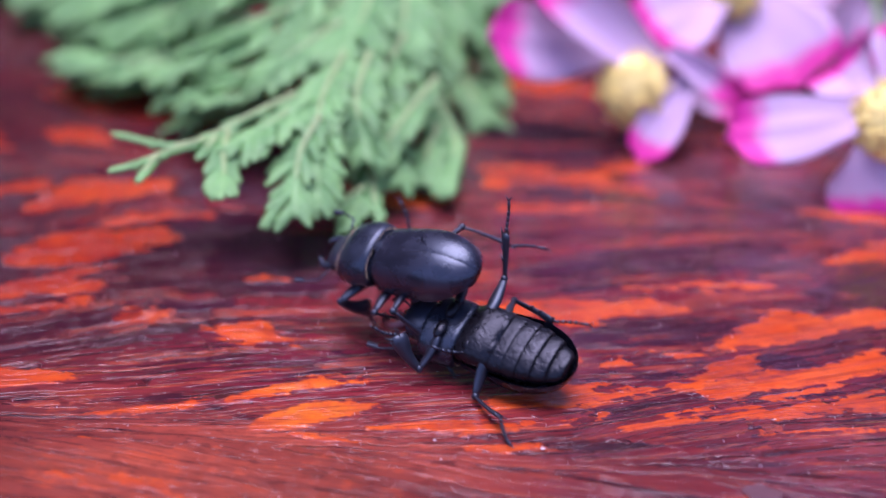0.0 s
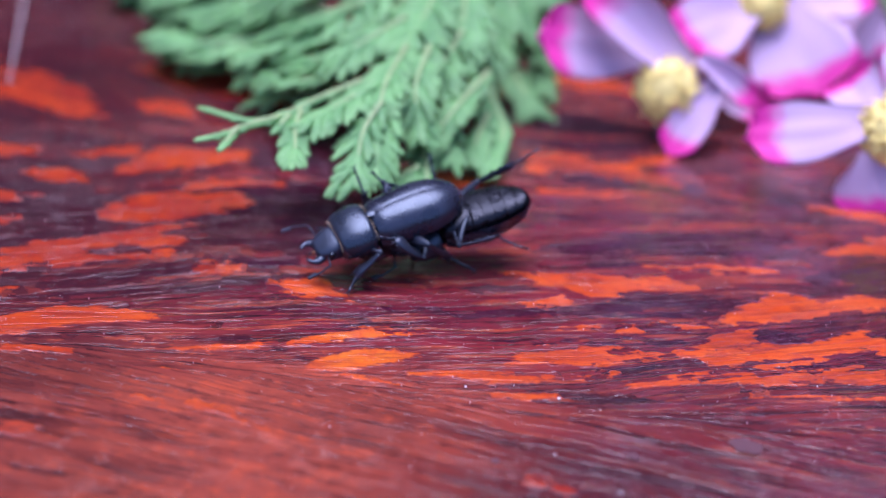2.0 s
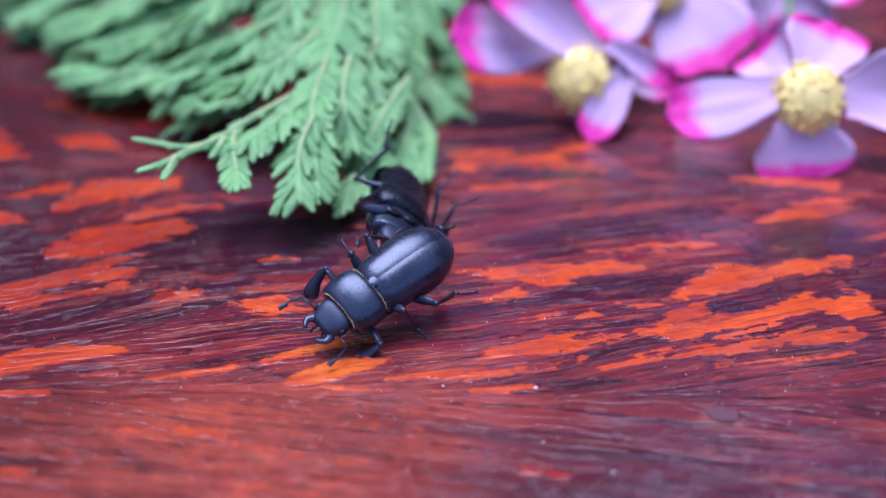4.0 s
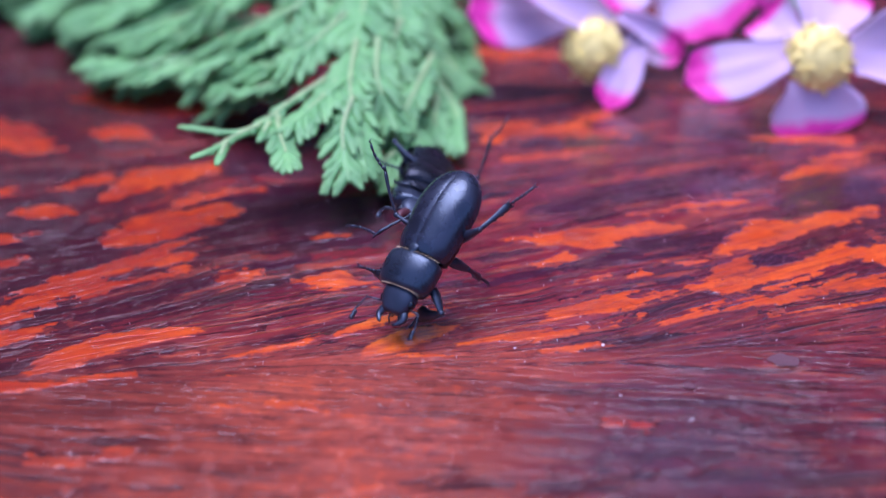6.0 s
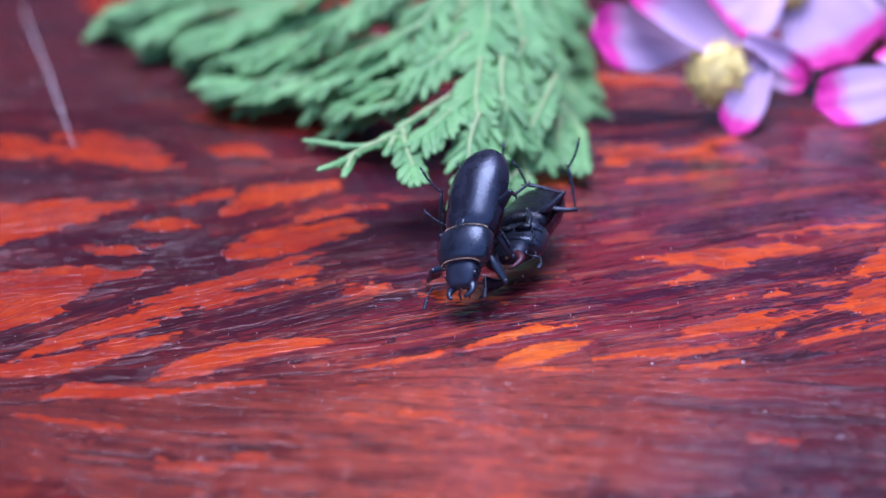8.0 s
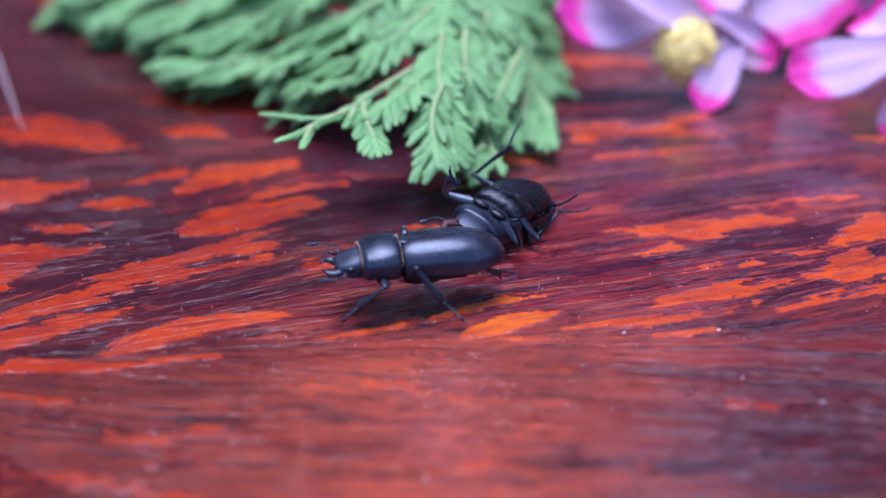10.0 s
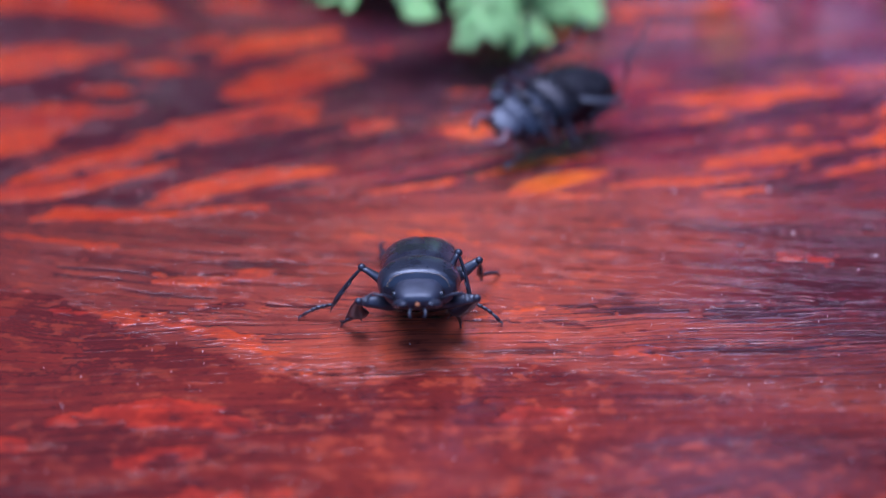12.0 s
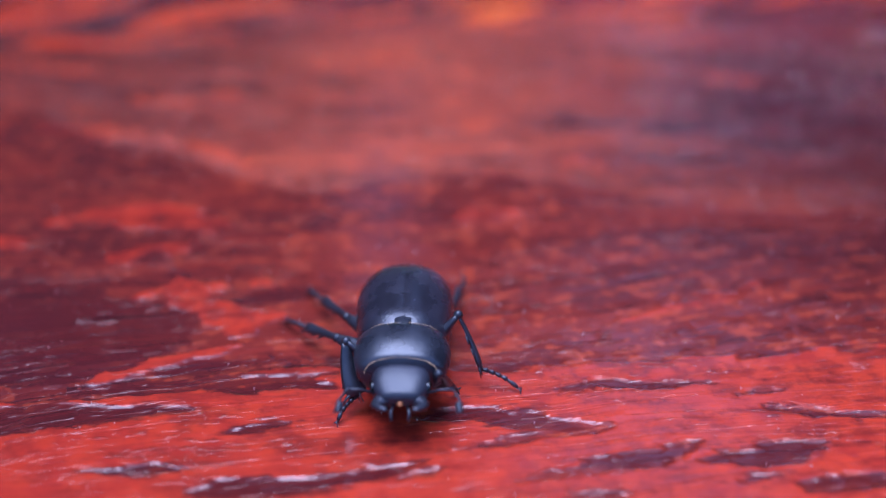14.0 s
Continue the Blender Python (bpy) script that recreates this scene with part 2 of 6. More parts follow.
def petal_material(name, pale, deep):
    n = Nodes(name)
    u, side = n.attr("along"), n.attr("side")
    v = n.coords()
    vein = n.noise(n.combine(n.math("MULTIPLY", side, 26.0), n.math("MULTIPLY", u, 2.0), 0.0), 1.0, 3.0)
    blot = n.noise(v, 180.0, 3.0)
    pink = n.ramp(n.math("ADD", n.math("ADD", u, n.math("MULTIPLY", n.math("POWER", n.math("ABSOLUTE", side), 6.0), 0.05)),
                         n.math("MULTIPLY", n.math("SUBTRACT", blot, 0.5), 0.26)), 0.64, 0.84)
    col = n.mix(n.ramp(vein, 0.4, 0.75, 0.0, 0.18), pale, tuple(c * 0.82 for c in pale[:3]) + (1,))
    col = n.mix(pink, col, deep)
    n.set(color=col, rough=0.55, spec=0.3, sss=0.12, sheen=0.15, normal=n.bump(vein, 0.12, 0.00015))
    n.bsdf.inputs["Subsurface Radius"].default_value = (0.002, 0.0012, 0.0015)
    return n.mat


def plain(name, color, rough=0.5, spread=0.3, scale=300.0, **more):
    n = Nodes(name)
    f = n.noise(n.coords(), scale, 4.0)
    n.set(color=n.mix(f, tuple(c * (1 - spread) for c in color[:3]) + (1,), tuple(min(1, c * (1 + spread)) for c in color[:3]) + (1,)),
          rough=rough, normal=n.bump(f, 0.3, 0.0003), **more)
    return n.mat


WOOD = lacquered_wood()
SHELL = chitin("black_shell", (0.011, 0.014, 0.021, 1), 0.24, 1.0)
SHELL_WARM = chitin("wing_case_shell", (0.011, 0.012, 0.019, 1), 0.22, 0.8)
BELLY = rugged("belly_plate", (0.005, 0.005, 0.007, 1), 0.24)
LEG = chitin("leg_shell", (0.010, 0.012, 0.018, 1), 0.30, 0.6)
RUST = chitin("mandible_horn", (0.06, 0.010, 0.010, 1), 0.42, 0.3)
HEAD = chitin("head_shell", (0.013, 0.016, 0.026, 1), 0.40, 0.9)
HAIR = plain("golden_hair", (0.50, 0.38, 0.22), 0.6, 0.3, 2500.0)
AMBER = plain("amber_mouth_brush", (0.26, 0.10, 0.03), 0.6, 0.3, 2500.0)
EYE = chitin("eye", (0.004, 0.004, 0.004, 1), 0.12, 0.1)
LEAF = leaf_material()
TWIG = plain("green_twig", (0.30, 0.44, 0.17), 0.6, 0.4, 400.0)
PETAL = petal_material("pale_pink_petal", (0.54, 0.385, 0.52, 1), (0.66, 0.026, 0.28, 1))
STAMEN = plain("yellow_stamen", (0.93, 0.78, 0.24), 0.7, 0.12, 900.0)
STALK = plain("green_stalk", (0.14, 0.24, 0.10), 0.55, 0.3, 500.0)
DUST = plain("pale_crumb", (0.75, 0.72, 0.68), 0.8, 0.2, 3000.0)
GROUND = plain("earth", (0.06, 0.07, 0.03), 0.95, 0.5, 12.0)
GREYSPOT = plain("dried_drop", (0.10, 0.040, 0.045), 0.45, 0.6, 1500.0)


# ---------------------------------------------------------------- table top
# worn and dark places as brush strokes: x, y and half width along each, in millimetres
worn_a = [
    [(-74.4, 6.6, 0.7), (-69.2, 11, 2), (-63, 15.9, 3.1), (-56.7, 21.5, 3.2), (-51.9, 26.4, 3.1), (-46.8, 30.4, 2.7), (-41.5, 34, 1.7)],
    [(-50.1, 26.9, 3.5), (-43.6, 26.5, 2.6), (-37.3, 28, 1.6), (-31.1, 31.9, 1.9)],
    [(-44.1, 43.8, 0.7), (-40.6, 45.2, 4.3), (-35.9, 48, 6.8), (-30.2, 51.7, 4.9), (-26.4, 54.7, 4), (-22.6, 53.1, 0.7)],
    [(-40.8, 36.2, 1.8), (-35.1, 36.7, 3.2), (-31.2, 36.4, 1.8)],
    [(-32.6, 59, 1.9), (-26.7, 61.9, 2), (-18.6, 63.2, 0.8)],
    [(-47.4, 61.5, 0.5), (-44.3, 66.5, 3), (-40.5, 70.3, 6.2), (-36.4, 71.4, 5.7), (-31.3, 73.7, 2.6), (-27.2, 75.6, 1)],
]
worn_b = [
    [(-56.7, 67, 0.9), (-51.9, 69.8, 2.2), (-47.9, 71.7, 3)],
    [(-63.8, 57.6, 0.3), (-60.7, 58.1, 1.8), (-56.7, 58.1, 2.8), (-53.1, 57.3, 1.2), (-51.8, 56.7, 0.2)],
    [(-92.6, 57.3, 8.9), (-87.3, 60.7, 9.6), (-81.7, 62.8, 8.1), (-75.9, 64.8, 6.3), (-69.9, 65.9, 3.5), (-63.4, 66.7, 1.1)],
    [(-85.5, 25.6, 11.4), (-80.7, 28.5, 11.1), (-76.4, 30.3, 8), (-72.5, 34.4, 6.1), (-68.1, 35.9, 3.9), (-63.7, 36, 0.7)],
    [(-69, 47.3, 1.5), (-63, 46.4, 2.2), (-59, 47.3, 1.2)],
    [(-68.8, 40.5, 0.6), (-62.6, 37.1, 1.4), (-57.9, 39, 0.6)],
]
worn_c = [
    [(-78.5, 1.7, 1.7), (-75.5, 3.3, 2.2), (-68.7, 3.8, 2.8), (-63.2, 6.2, 3), (-57.7, 10.2, 2.3), (-51, 12.3, 0.8)],
    [(-67.2, -5.5, 0.6), (-63.2, -3.7, 2.3), (-57.3, -4.1, 2.3), (-52.2, -5.3, 1.2), (-46.5, -4.8, 0.5), (-42.3, -4.7, 0.4)],
    [(-51.3, -1.3, 1.1), (-48.8, 0.7, 2.8), (-44.9, 4.1, 3), (-40.1, 7.1, 3.2), (-35, 8.1, 2.4), (-29.8, 9.1, 1.3), (-26, 9.6, 0.4)],
    [(-44.9, -4, 0.5), (-40.8, -3.4, 1.1), (-35.4, -2.9, 0.7)],
    [(-24.3, 28.3, 0.2), (-22.6, 28, 1.9), (-19.9, 28.9, 1.6), (-16.8, 30.2, 0.4)],
    [(-25.1, 0.1, 0.4), (-21, 1.1, 1.1), (-15.9, 2.2, 1.1), (-10.8, 4.1, 0.7), (-7.3, 6.9, 0.4)],
]
worn_d = [
    [(-20.8, -5, 0.7), (-16.6, -5.3, 0.5)],
    [(-0.3, 0.4, 0.5), (1.9, 1.7, 1.9), (6.3, 4.1, 2.9), (10.6, 5.6, 2), (14.2, 6.9, 0.2)],
    [(-4.8, 6.7, 0.5), (-0.4, 9.1, 1), (5.9, 11.8, 1.1), (11.2, 13.2, 1), (15.9, 14.6, 0.2)],
    [(5, -1.9, 0.5), (9.2, -2.2, 0.5), (12.7, -2.4, 0.2)],
    [(13.7, 1.3, 0.5), (18, 2, 0.9), (24.1, 3.6, 0.7), (27.7, 4.7, 0.4)],
    [(54.6, 18.9, 0.8), (59.5, 20.6, 3.2), (64.3, 22, 5)],
    [(59.7, 29.9, 0.8), (64.9, 33.4, 3.2), (69.4, 35.4, 4.3)],
    [(50.6, 7.9, 0.5), (56.3, 10.7, 0.9), (62.1, 13.1, 1.5)],
]
worn_e = [
    [(-96.4, 104.8, 3.2), (-88.5, 98.7, 2.9), (-79, 95.4, 4.4), (-70, 94.6, 6.7), (-61.8, 90.9, 2.8)],
    [(-56.6, 114.7, 2.5), (-48.1, 110.5, 5.7), (-37.6, 107.2, 5.6), (-26, 101.9, 2.4)],
    [(-51, 93, 2.3), (-45.7, 95, 3)],
    [(-10.9, 23.6, 0.2), (-8.2, 24.4, 2.4), (-4.6, 24.6, 3.2), (-1.3, 23.5, 1.6), (1.4, 21.8, 0.3)],
    [(24.1, 37.2, 1.3), (31.5, 36.9, 2.5), (37.9, 36.1, 4.2), (43.4, 37.8, 2.5), (49.8, 38.8, 1.3), (53.9, 38.4, 0.6)],
    [(21.2, 26.5, 0.6), (28.4, 27.2, 1), (33.6, 29.8, 1.4)],
    [(30.6, 17.9, 0.5), (37.5, 20.5, 1.1), (44.4, 22.3, 1.1), (53.2, 24.8, 0.9), (60.7, 27.4, 0.4)],
]
worn_f = [
    [(27.2, 7.2, 0.4), (31.1, 9.7, 2), (37.7, 11.7, 2.9), (44.5, 13.4, 1.6), (48.9, 15, 0.7)],
    [(59.4, 28.5, 0.5), (63.1, 30.7, 2.3), (68.6, 33.6, 3), (74.2, 36.9, 2.4), (80.8, 40, 2.2), (87.3, 41.6, 2.1)],
    [(52, 16.4, 0.5), (58.1, 15.5, 2.9), (63.3, 17, 3.1), (68.5, 19.1, 3.3), (73.9, 22.7, 2.6), (79.5, 27.4, 3), (85.5, 26.4, 5)],
    [(56.8, 8.3, 0.5), (62.1, 10.1, 1.3), (68, 11.9, 1.5), (74.9, 14.7, 1.9), (84.1, 15.2, 2.7)],
    [(63.4, 5, 0.5), (70.1, 7, 1), (77.6, 8.2, 0.8), (83.5, 9.7, 0.8)],
]
worn_g = [
    [(16.9, 2.3, 0.8), (23.2, 2.4, 1.2), (29.7, 3.4, 1.2), (36.3, 4.8, 0.8), (43.3, 7.4, 0.5)],
    [(27.2, -2.2, 0.5), (30.9, -1.8, 0.6), (35, -0.2, 0.3)],
    [(45.4, 4.8, 0.3), (49.5, 6.4, 0.8), (54.9, 8.3, 0.7)],
    [(46.1, 44.2, 0.8), (51.7, 46, 1.3), (59.2, 47.9, 1.3), (66.3, 47.9, 0.7)],
    [(76.8, 56.8, 0.8), (82.9, 60.8, 2.5), (90, 64.3, 3.5)],
    [(74.4, 76.5, 0.8), (82.3, 75.3, 1.8), (91, 72.9, 2.5)],
    [(24.6, 82.7, 2), (31.3, 85.2, 3.5), (39.7, 86.6, 2.6), (48.6, 92.4, 1.2)],
    [(27.8, 72.6, 1.5), (37.9, 73, 1.3), (45.5, 74.2, 0.5)],
    [(-8.4, 41.8, 0.4), (-6.1, 42.4, 1.1), (-3.3, 42.9, 0.4)],
]
worn_h = [
    [(6.2, 72.9, 2.1), (11.3, 73.7, 3.6), (16.4, 73.8, 2.1)],
    [(-60.3, -33.9, 0.5), (-54.4, -35.3, 0.8), (-48.4, -37.2, 1.2), (-42.5, -39.5, 1.3), (-38.1, -42.1, 1.4), (-33.7, -46.1, 1.2), (-29.4, -50.3, 1.1), (-24.9, -52.2, 0.5)],
    [(-54.5, -61.8, 1), (-48.9, -60.7, 2.1), (-43.7, -60.4, 3.4), (-37.8, -62.5, 2.7), (-33.1, -64, 1)],
    [(-46.4, -71.1, 0.4), (-42.7, -69.5, 1.6), (-38.1, -69.4, 0.7)],
    [(-66.4, -66.1, 2), (-63.8, -66.5, 2.5), (-60.6, -66.9, 2.5), (-58, -67, 0.6)],
    [(-43.3, -80.4, 0.4), (-37.5, -79.3, 1.8), (-32.8, -79, 1.5), (-28, -78.4, 0.8), (-23, -77.7, 0.3)],
]
worn_i = [
    [(-48.1, -24.4, 0.6), (-45.3, -25.9, 1.3), (-40.8, -26.8, 1.6), (-34.7, -25, 0.5)],
    [(-70.4, -10.4, 0.6), (-63, -13.1, 0.9), (-54.9, -15, 0.6)],
    [(-22.7, -13.8, 0.5), (-17.1, -15.4, 0.9), (-12.4, -15.6, 0.8)],
    [(-72.2, -25, 0.3), (-67.4, -26.6, 0.8), (-64.1, -28.1, 0.3)],
    [(-41.7, -33.2, 0.3), (-36.8, -31.8, 0.7), (-31.7, -32, 0.3)],
    [(-14, -13.7, 1.1), (-8.7, -15.8, 1.2), (-3, -18.7, 0.5)],
    [(-6.7, -38.2, 0.3), (-2.3, -37.8, 0.6), (0.9, -37.1, 0.2)],
    [(5.8, -47.8, 0.1), (10.6, -48.9, 0.3), (15.1, -50.9, 0.7), (19.4, -51.7, 0.3)],
    [(30.4, -25.1, 0.4), (35.1, -24.6, 0.9), (39.9, -25.2, 0.4)],
]
worn_j = [
    [(-4.7, -62, 1.8), (-1.3, -62.8, 1.6), (1.4, -62.2, 0.5)],
    [(-56.9, -110.4, 3.2), (-49.2, -109.9, 3.4), (-41.4, -109.9, 3.4), (-32.4, -110.9, 2.9), (-24.6, -111.9, 3.3), (-15.6, -111.4, 3.5), (-9, -113.3, 3.2), (-0.7, -113.8, 3.4), (8.1, -111.4, 3.3)],
    [(-55.9, -116.1, 3.1), (-49.3, -117.4, 2.7), (-40.6, -117.9, 2.2), (-34.2, -117.4, 1.3)],
    [(-20.1, -105.7, 1.6), (-14.3, -104.1, 2.6), (-8.4, -102.7, 1.4)],
    [(-18, -121.1, 2.3), (-11.6, -120.6, 2.7), (-4, -119.7, 2.2), (4.2, -119.7, 1.8), (15, -120.4, 2.7), (22.9, -121.8, 2.3), (33.3, -123.3, 2.7)],
]
worn_k = [
    [(-1.6, -105.7, 1.7), (5.3, -106.2, 2.3), (11.6, -106.8, 3.1), (19.1, -107.5, 3), (26.3, -111.5, 2.8), (35.9, -114.1, 3.9)],
    [(0.8, -98.9, 0.9), (7.4, -99, 1.1), (14.5, -99.8, 1.5), (21.6, -100.7, 2), (30.7, -100.4, 1.8), (40, -99.6, 2.5)],
    [(-46, -98.3, 0.5), (-42.7, -96.2, 1.2), (-38.6, -94.8, 0.9), (-34.5, -93.4, 1), (-30.7, -91.9, 0.5)],
    [(-38.8, -80.4, 0.7), (-35.7, -83.7, 2.5), (-31.2, -86.8, 2.8), (-27.1, -86.1, 1)],
    [(-30.7, -97.7, 0.4), (-26, -97.3, 0.8), (-19.7, -97.6, 0.4)],
    [(-54.3, -105.1, 0), (-55.9, -109.5, 0.9), (-50.4, -108.8, 1)],
    [(15.2, -112.8, 2.6), (21, -112.2, 2), (28.4, -107.6, 1.8)],
]
worn_l = [
    [(11.2, -89.7, 0.3), (16.6, -87, 0.9), (22, -85.4, 1.2), (27.7, -82.6, 0.6)],
    [(-84, 105.4, 1.2), (-78, 103.2, 3.5), (-68.9, 94.5, 4.6), (-63.6, 88, 2.9), (-57, 87.4, 1.2)],
    [(-96, 97.4, 4.8), (-88.3, 97.7, 3.8), (-82.1, 94.1, 1.2)],
    [(-55.8, 118, 1.6), (-48.6, 115.6, 5.8), (-40.5, 116.7, 5.3), (-28.8, 117.3, 3.5), (-22.9, 115.1, 3.2)],
    [(-53.4, 94.8, 0.9), (-47.9, 95.2, 4.3), (-42, 90.7, 1.1)],
    [(23.8, 88.1, 2.7), (32.3, 86.8, 3.2), (41.8, 82.9, 2.1), (50.1, 81.6, 1.6)],
    [(17.6, 131, 1.7), (29.5, 129.7, 3.4), (41.2, 128.4, 2.4)],
]
dark_a = [
    [(-85.2, 50.5, 1.5), (-76.7, 52.3, 2.2), (-68.3, 55.4, 2), (-61.1, 61.2, 2.1), (-54.2, 63.3, 1.5)],
    [(-68.9, 52.9, 1.4), (-59.6, 49.8, 4.9), (-52.1, 44.4, 8.2), (-46, 41.6, 6.1), (-44.7, 48.7, 3.2), (-43.4, 56, 1.2)],
    [(-70.7, 19.4, 0.9), (-65.2, 24.2, 2.4), (-58.6, 29, 2.9), (-53.5, 31.9, 2.2), (-50.1, 35, 0.8)],
    [(-56.3, 12.5, 0.7), (-52.4, 16.1, 1.5), (-48.4, 19.9, 1.2)],
    [(-22.3, 49.4, 10.5), (-16.4, 51.4, 14.9), (-10.5, 48.5, 11.3), (-1.8, 45.4, 9.1)],
    [(-22.9, 73, 3.9), (-16.7, 73.9, 5), (-10.4, 70.6, 5.4)],
    [(-66.7, 1.9, 0.7), (-59.6, -0, 2.2), (-54.6, 0.2, 2.4), (-51.6, 2.7, 0.9)],
]
dark_b = [
    [(-75.8, 5.2, 1.1), (-70.9, 6.4, 1), (-64.9, 6.4, 0.6)],
    [(-42.1, 19.5, 1.5), (-36, 22.1, 2.1), (-28.9, 25.9, 1.8), (-25.4, 28.8, 0.7)],
    [(-47.9, 15.8, 1.6), (-40.9, 17, 2), (-32.2, 18.8, 1.2)],
    [(-44.4, -0.5, 0.7), (-38.7, 0.9, 0.9), (-31.2, 2.6, 0.5)],
    [(-72.1, 72.8, 1.1), (-62.9, 74.9, 2.6), (-52.3, 74, 1.7)],
    [(-92.2, 84.4, 2.1), (-82.3, 83, 2.7), (-71.3, 81.3, 1.8)],
    [(-40.1, 64.9, 0.9), (-35.2, 68.5, 1.4), (-29.1, 70.8, 1.6)],
    [(14.8, 19.2, 0.7), (25.1, 23.1, 1.1), (33.8, 25.7, 1.3), (42.6, 29.1, 2.3), (51.5, 31.9, 3.5), (59.7, 34.2, 2.7), (65.1, 36.1, 1)],
]
dark_c = [
    [(29.4, 40.9, 0.8), (36.8, 42.7, 1.4), (44.2, 45.4, 1)],
    [(29, 48.6, 1.7), (37.5, 51.1, 3), (48, 55.1, 4.5), (61.5, 57.3, 4.9), (69.5, 62.1, 2.9)],
    [(73.2, 46.8, 2), (79.9, 50.1, 2.9), (89.7, 53.9, 2.6)],
    [(31.6, 78.5, 2.1), (41.9, 80.2, 3.2), (52.2, 79.3, 3.7)],
    [(23.4, 93.8, 2.8), (36.3, 96, 3.9), (47, 100.8, 2.2)],
    [(3.2, 20.3, 0.4), (10.9, 22.5, 0.8), (18, 22.6, 0.6)],
    [(-11.2, 11.4, 0.4), (-3.7, 13.5, 0.9), (4.7, 15.7, 0.7)],
    [(-24.2, 3.9, 0.4), (-17.5, 4.6, 0.7), (-10.3, 6.9, 0.5)],
    [(-9.3, 6.2, 0.3), (-1.8, 2, 0.7), (4.6, 3.9, 0.3)],
]
dark_d = [
    [(-16.4, 39, 3.2), (-10.7, 44.4, 5.4), (-4, 51.2, 7), (1.8, 51, 5.5)],
    [(-20.1, 34, 1.5), (-15, 31.6, 3.8), (-10.9, 34.4, 2.5)],
    [(-58.5, 48.2, 3.1), (-51.9, 45.7, 7), (-45.3, 43.3, 6.9), (-40.9, 45.2, 2.6)],
    [(-53.8, 32.9, 1.2), (-48.1, 36, 2.5), (-41.7, 37.1, 1.7)],
    [(-51.5, 16.6, 0.8), (-47.5, 12.3, 2.5), (-42.4, 13.1, 2), (-37.4, 17.8, 1.1), (-33.2, 22.5, 0.5)],
    [(19.4, 105.1, 4.6), (30.4, 107, 6.1), (41.6, 102.8, 2.8)],
]
island_a = [
    [(20.8, 29.6, 0.4), (23.6, 31.1, 1.5), (27.6, 32.1, 1.6), (29.8, 33.1, 0.4)],
    [(64.1, 24, 1.5), (67.2, 25.1, 3.1), (70.2, 25, 1.9), (71.7, 28.1, 0.5)],
    [(70.9, 28.8, 0.8), (75.4, 30.3, 1.7), (79.5, 31.3, 1.4)],
    [(81.8, 28.7, 0.8), (86.8, 30.1, 1.5)],
    [(24.9, 13.3, 0.3), (32.5, 15.6, 0.7), (41, 17.6, 1.1), (49.6, 19, 1.6), (52.7, 20.4, 0.7)],
    [(22.8, 18.2, 0.3), (27, 20.2, 0.7)],
    [(34.6, 5.9, 0.3), (41.2, 7.8, 0.7), (46.2, 10.3, 0.8), (49.6, 12.6, 0.6)],
    [(51.2, 8.8, 0.3), (58.8, 12.2, 0.8), (66.5, 15.2, 1), (73.5, 17.5, 0.7)],
]
island_b = [
    [(-64.3, -81.6, 6.5), (-61, -80.6, 5.4), (-55.1, -80.3, 4), (-49.4, -78.9, 2.4), (-43.7, -76.8, 1.1), (-36.7, -75.4, 0.6)],
    [(-32.6, -82, 0.4), (-27.9, -81.4, 1.1), (-22.9, -79.9, 0.5)],
    [(-9.4, -61.8, 1.6), (-7.3, -61.9, 2.9), (-5.3, -61.3, 1.5)],
    [(-46.7, -33.8, 0.5), (-41.6, -34.8, 0.8), (-36.7, -33.4, 0.5)],
    [(1.2, -38.4, 0.2), (7.7, -44.2, 0.5), (14.4, -46, 0.6)],
    [(-56.9, -88.5, 9.6), (-50.7, -89.2, 9.6), (-45.9, -88.6, 8.4), (-41.6, -88.2, 6.2), (-38.3, -87.3, 3.5), (-36.3, -86.5, 0.7)],
    [(-58.8, -75.9, 1.9), (-49.7, -76.5, 1.6), (-40.6, -77.1, 0.9)],
]
island_c = [
    [(-56.6, -105.3, 2.7), (-54.3, -105.1, 2.7), (-49.9, -104.5, 2.3), (-45.4, -104.1, 2), (-40.8, -104, 1.3), (-36.2, -104.1, 1), (-33.8, -104.3, 0.2)],
    [(-47.6, -100, 0.2), (-43.5, -100, 1.3), (-40.6, -99.6, 1.1), (-38.8, -99.2, 0.2)],
    [(-38.5, -96.5, 1.1), (-34.9, -96.4, 2), (-30.2, -95.3, 1.3), (-25.4, -94.7, 0.7)],
    [(-37.7, -98.7, 0.4), (-33.6, -99.8, 0.6), (-29.4, -100.9, 0.8), (-24.8, -99.6, 1.2), (-20.9, -100.3, 0.5)],
    [(-32.6, -82.1, 0.5), (-29.5, -81.6, 1.8), (-25, -80.6, 1.8), (-21.7, -80.2, 0.4)],
    [(-32.8, -109.5, 0.2), (-30.3, -108.4, 0.9), (-26.9, -107.5, 0.8), (-23.2, -106.9, 0.2)],
]
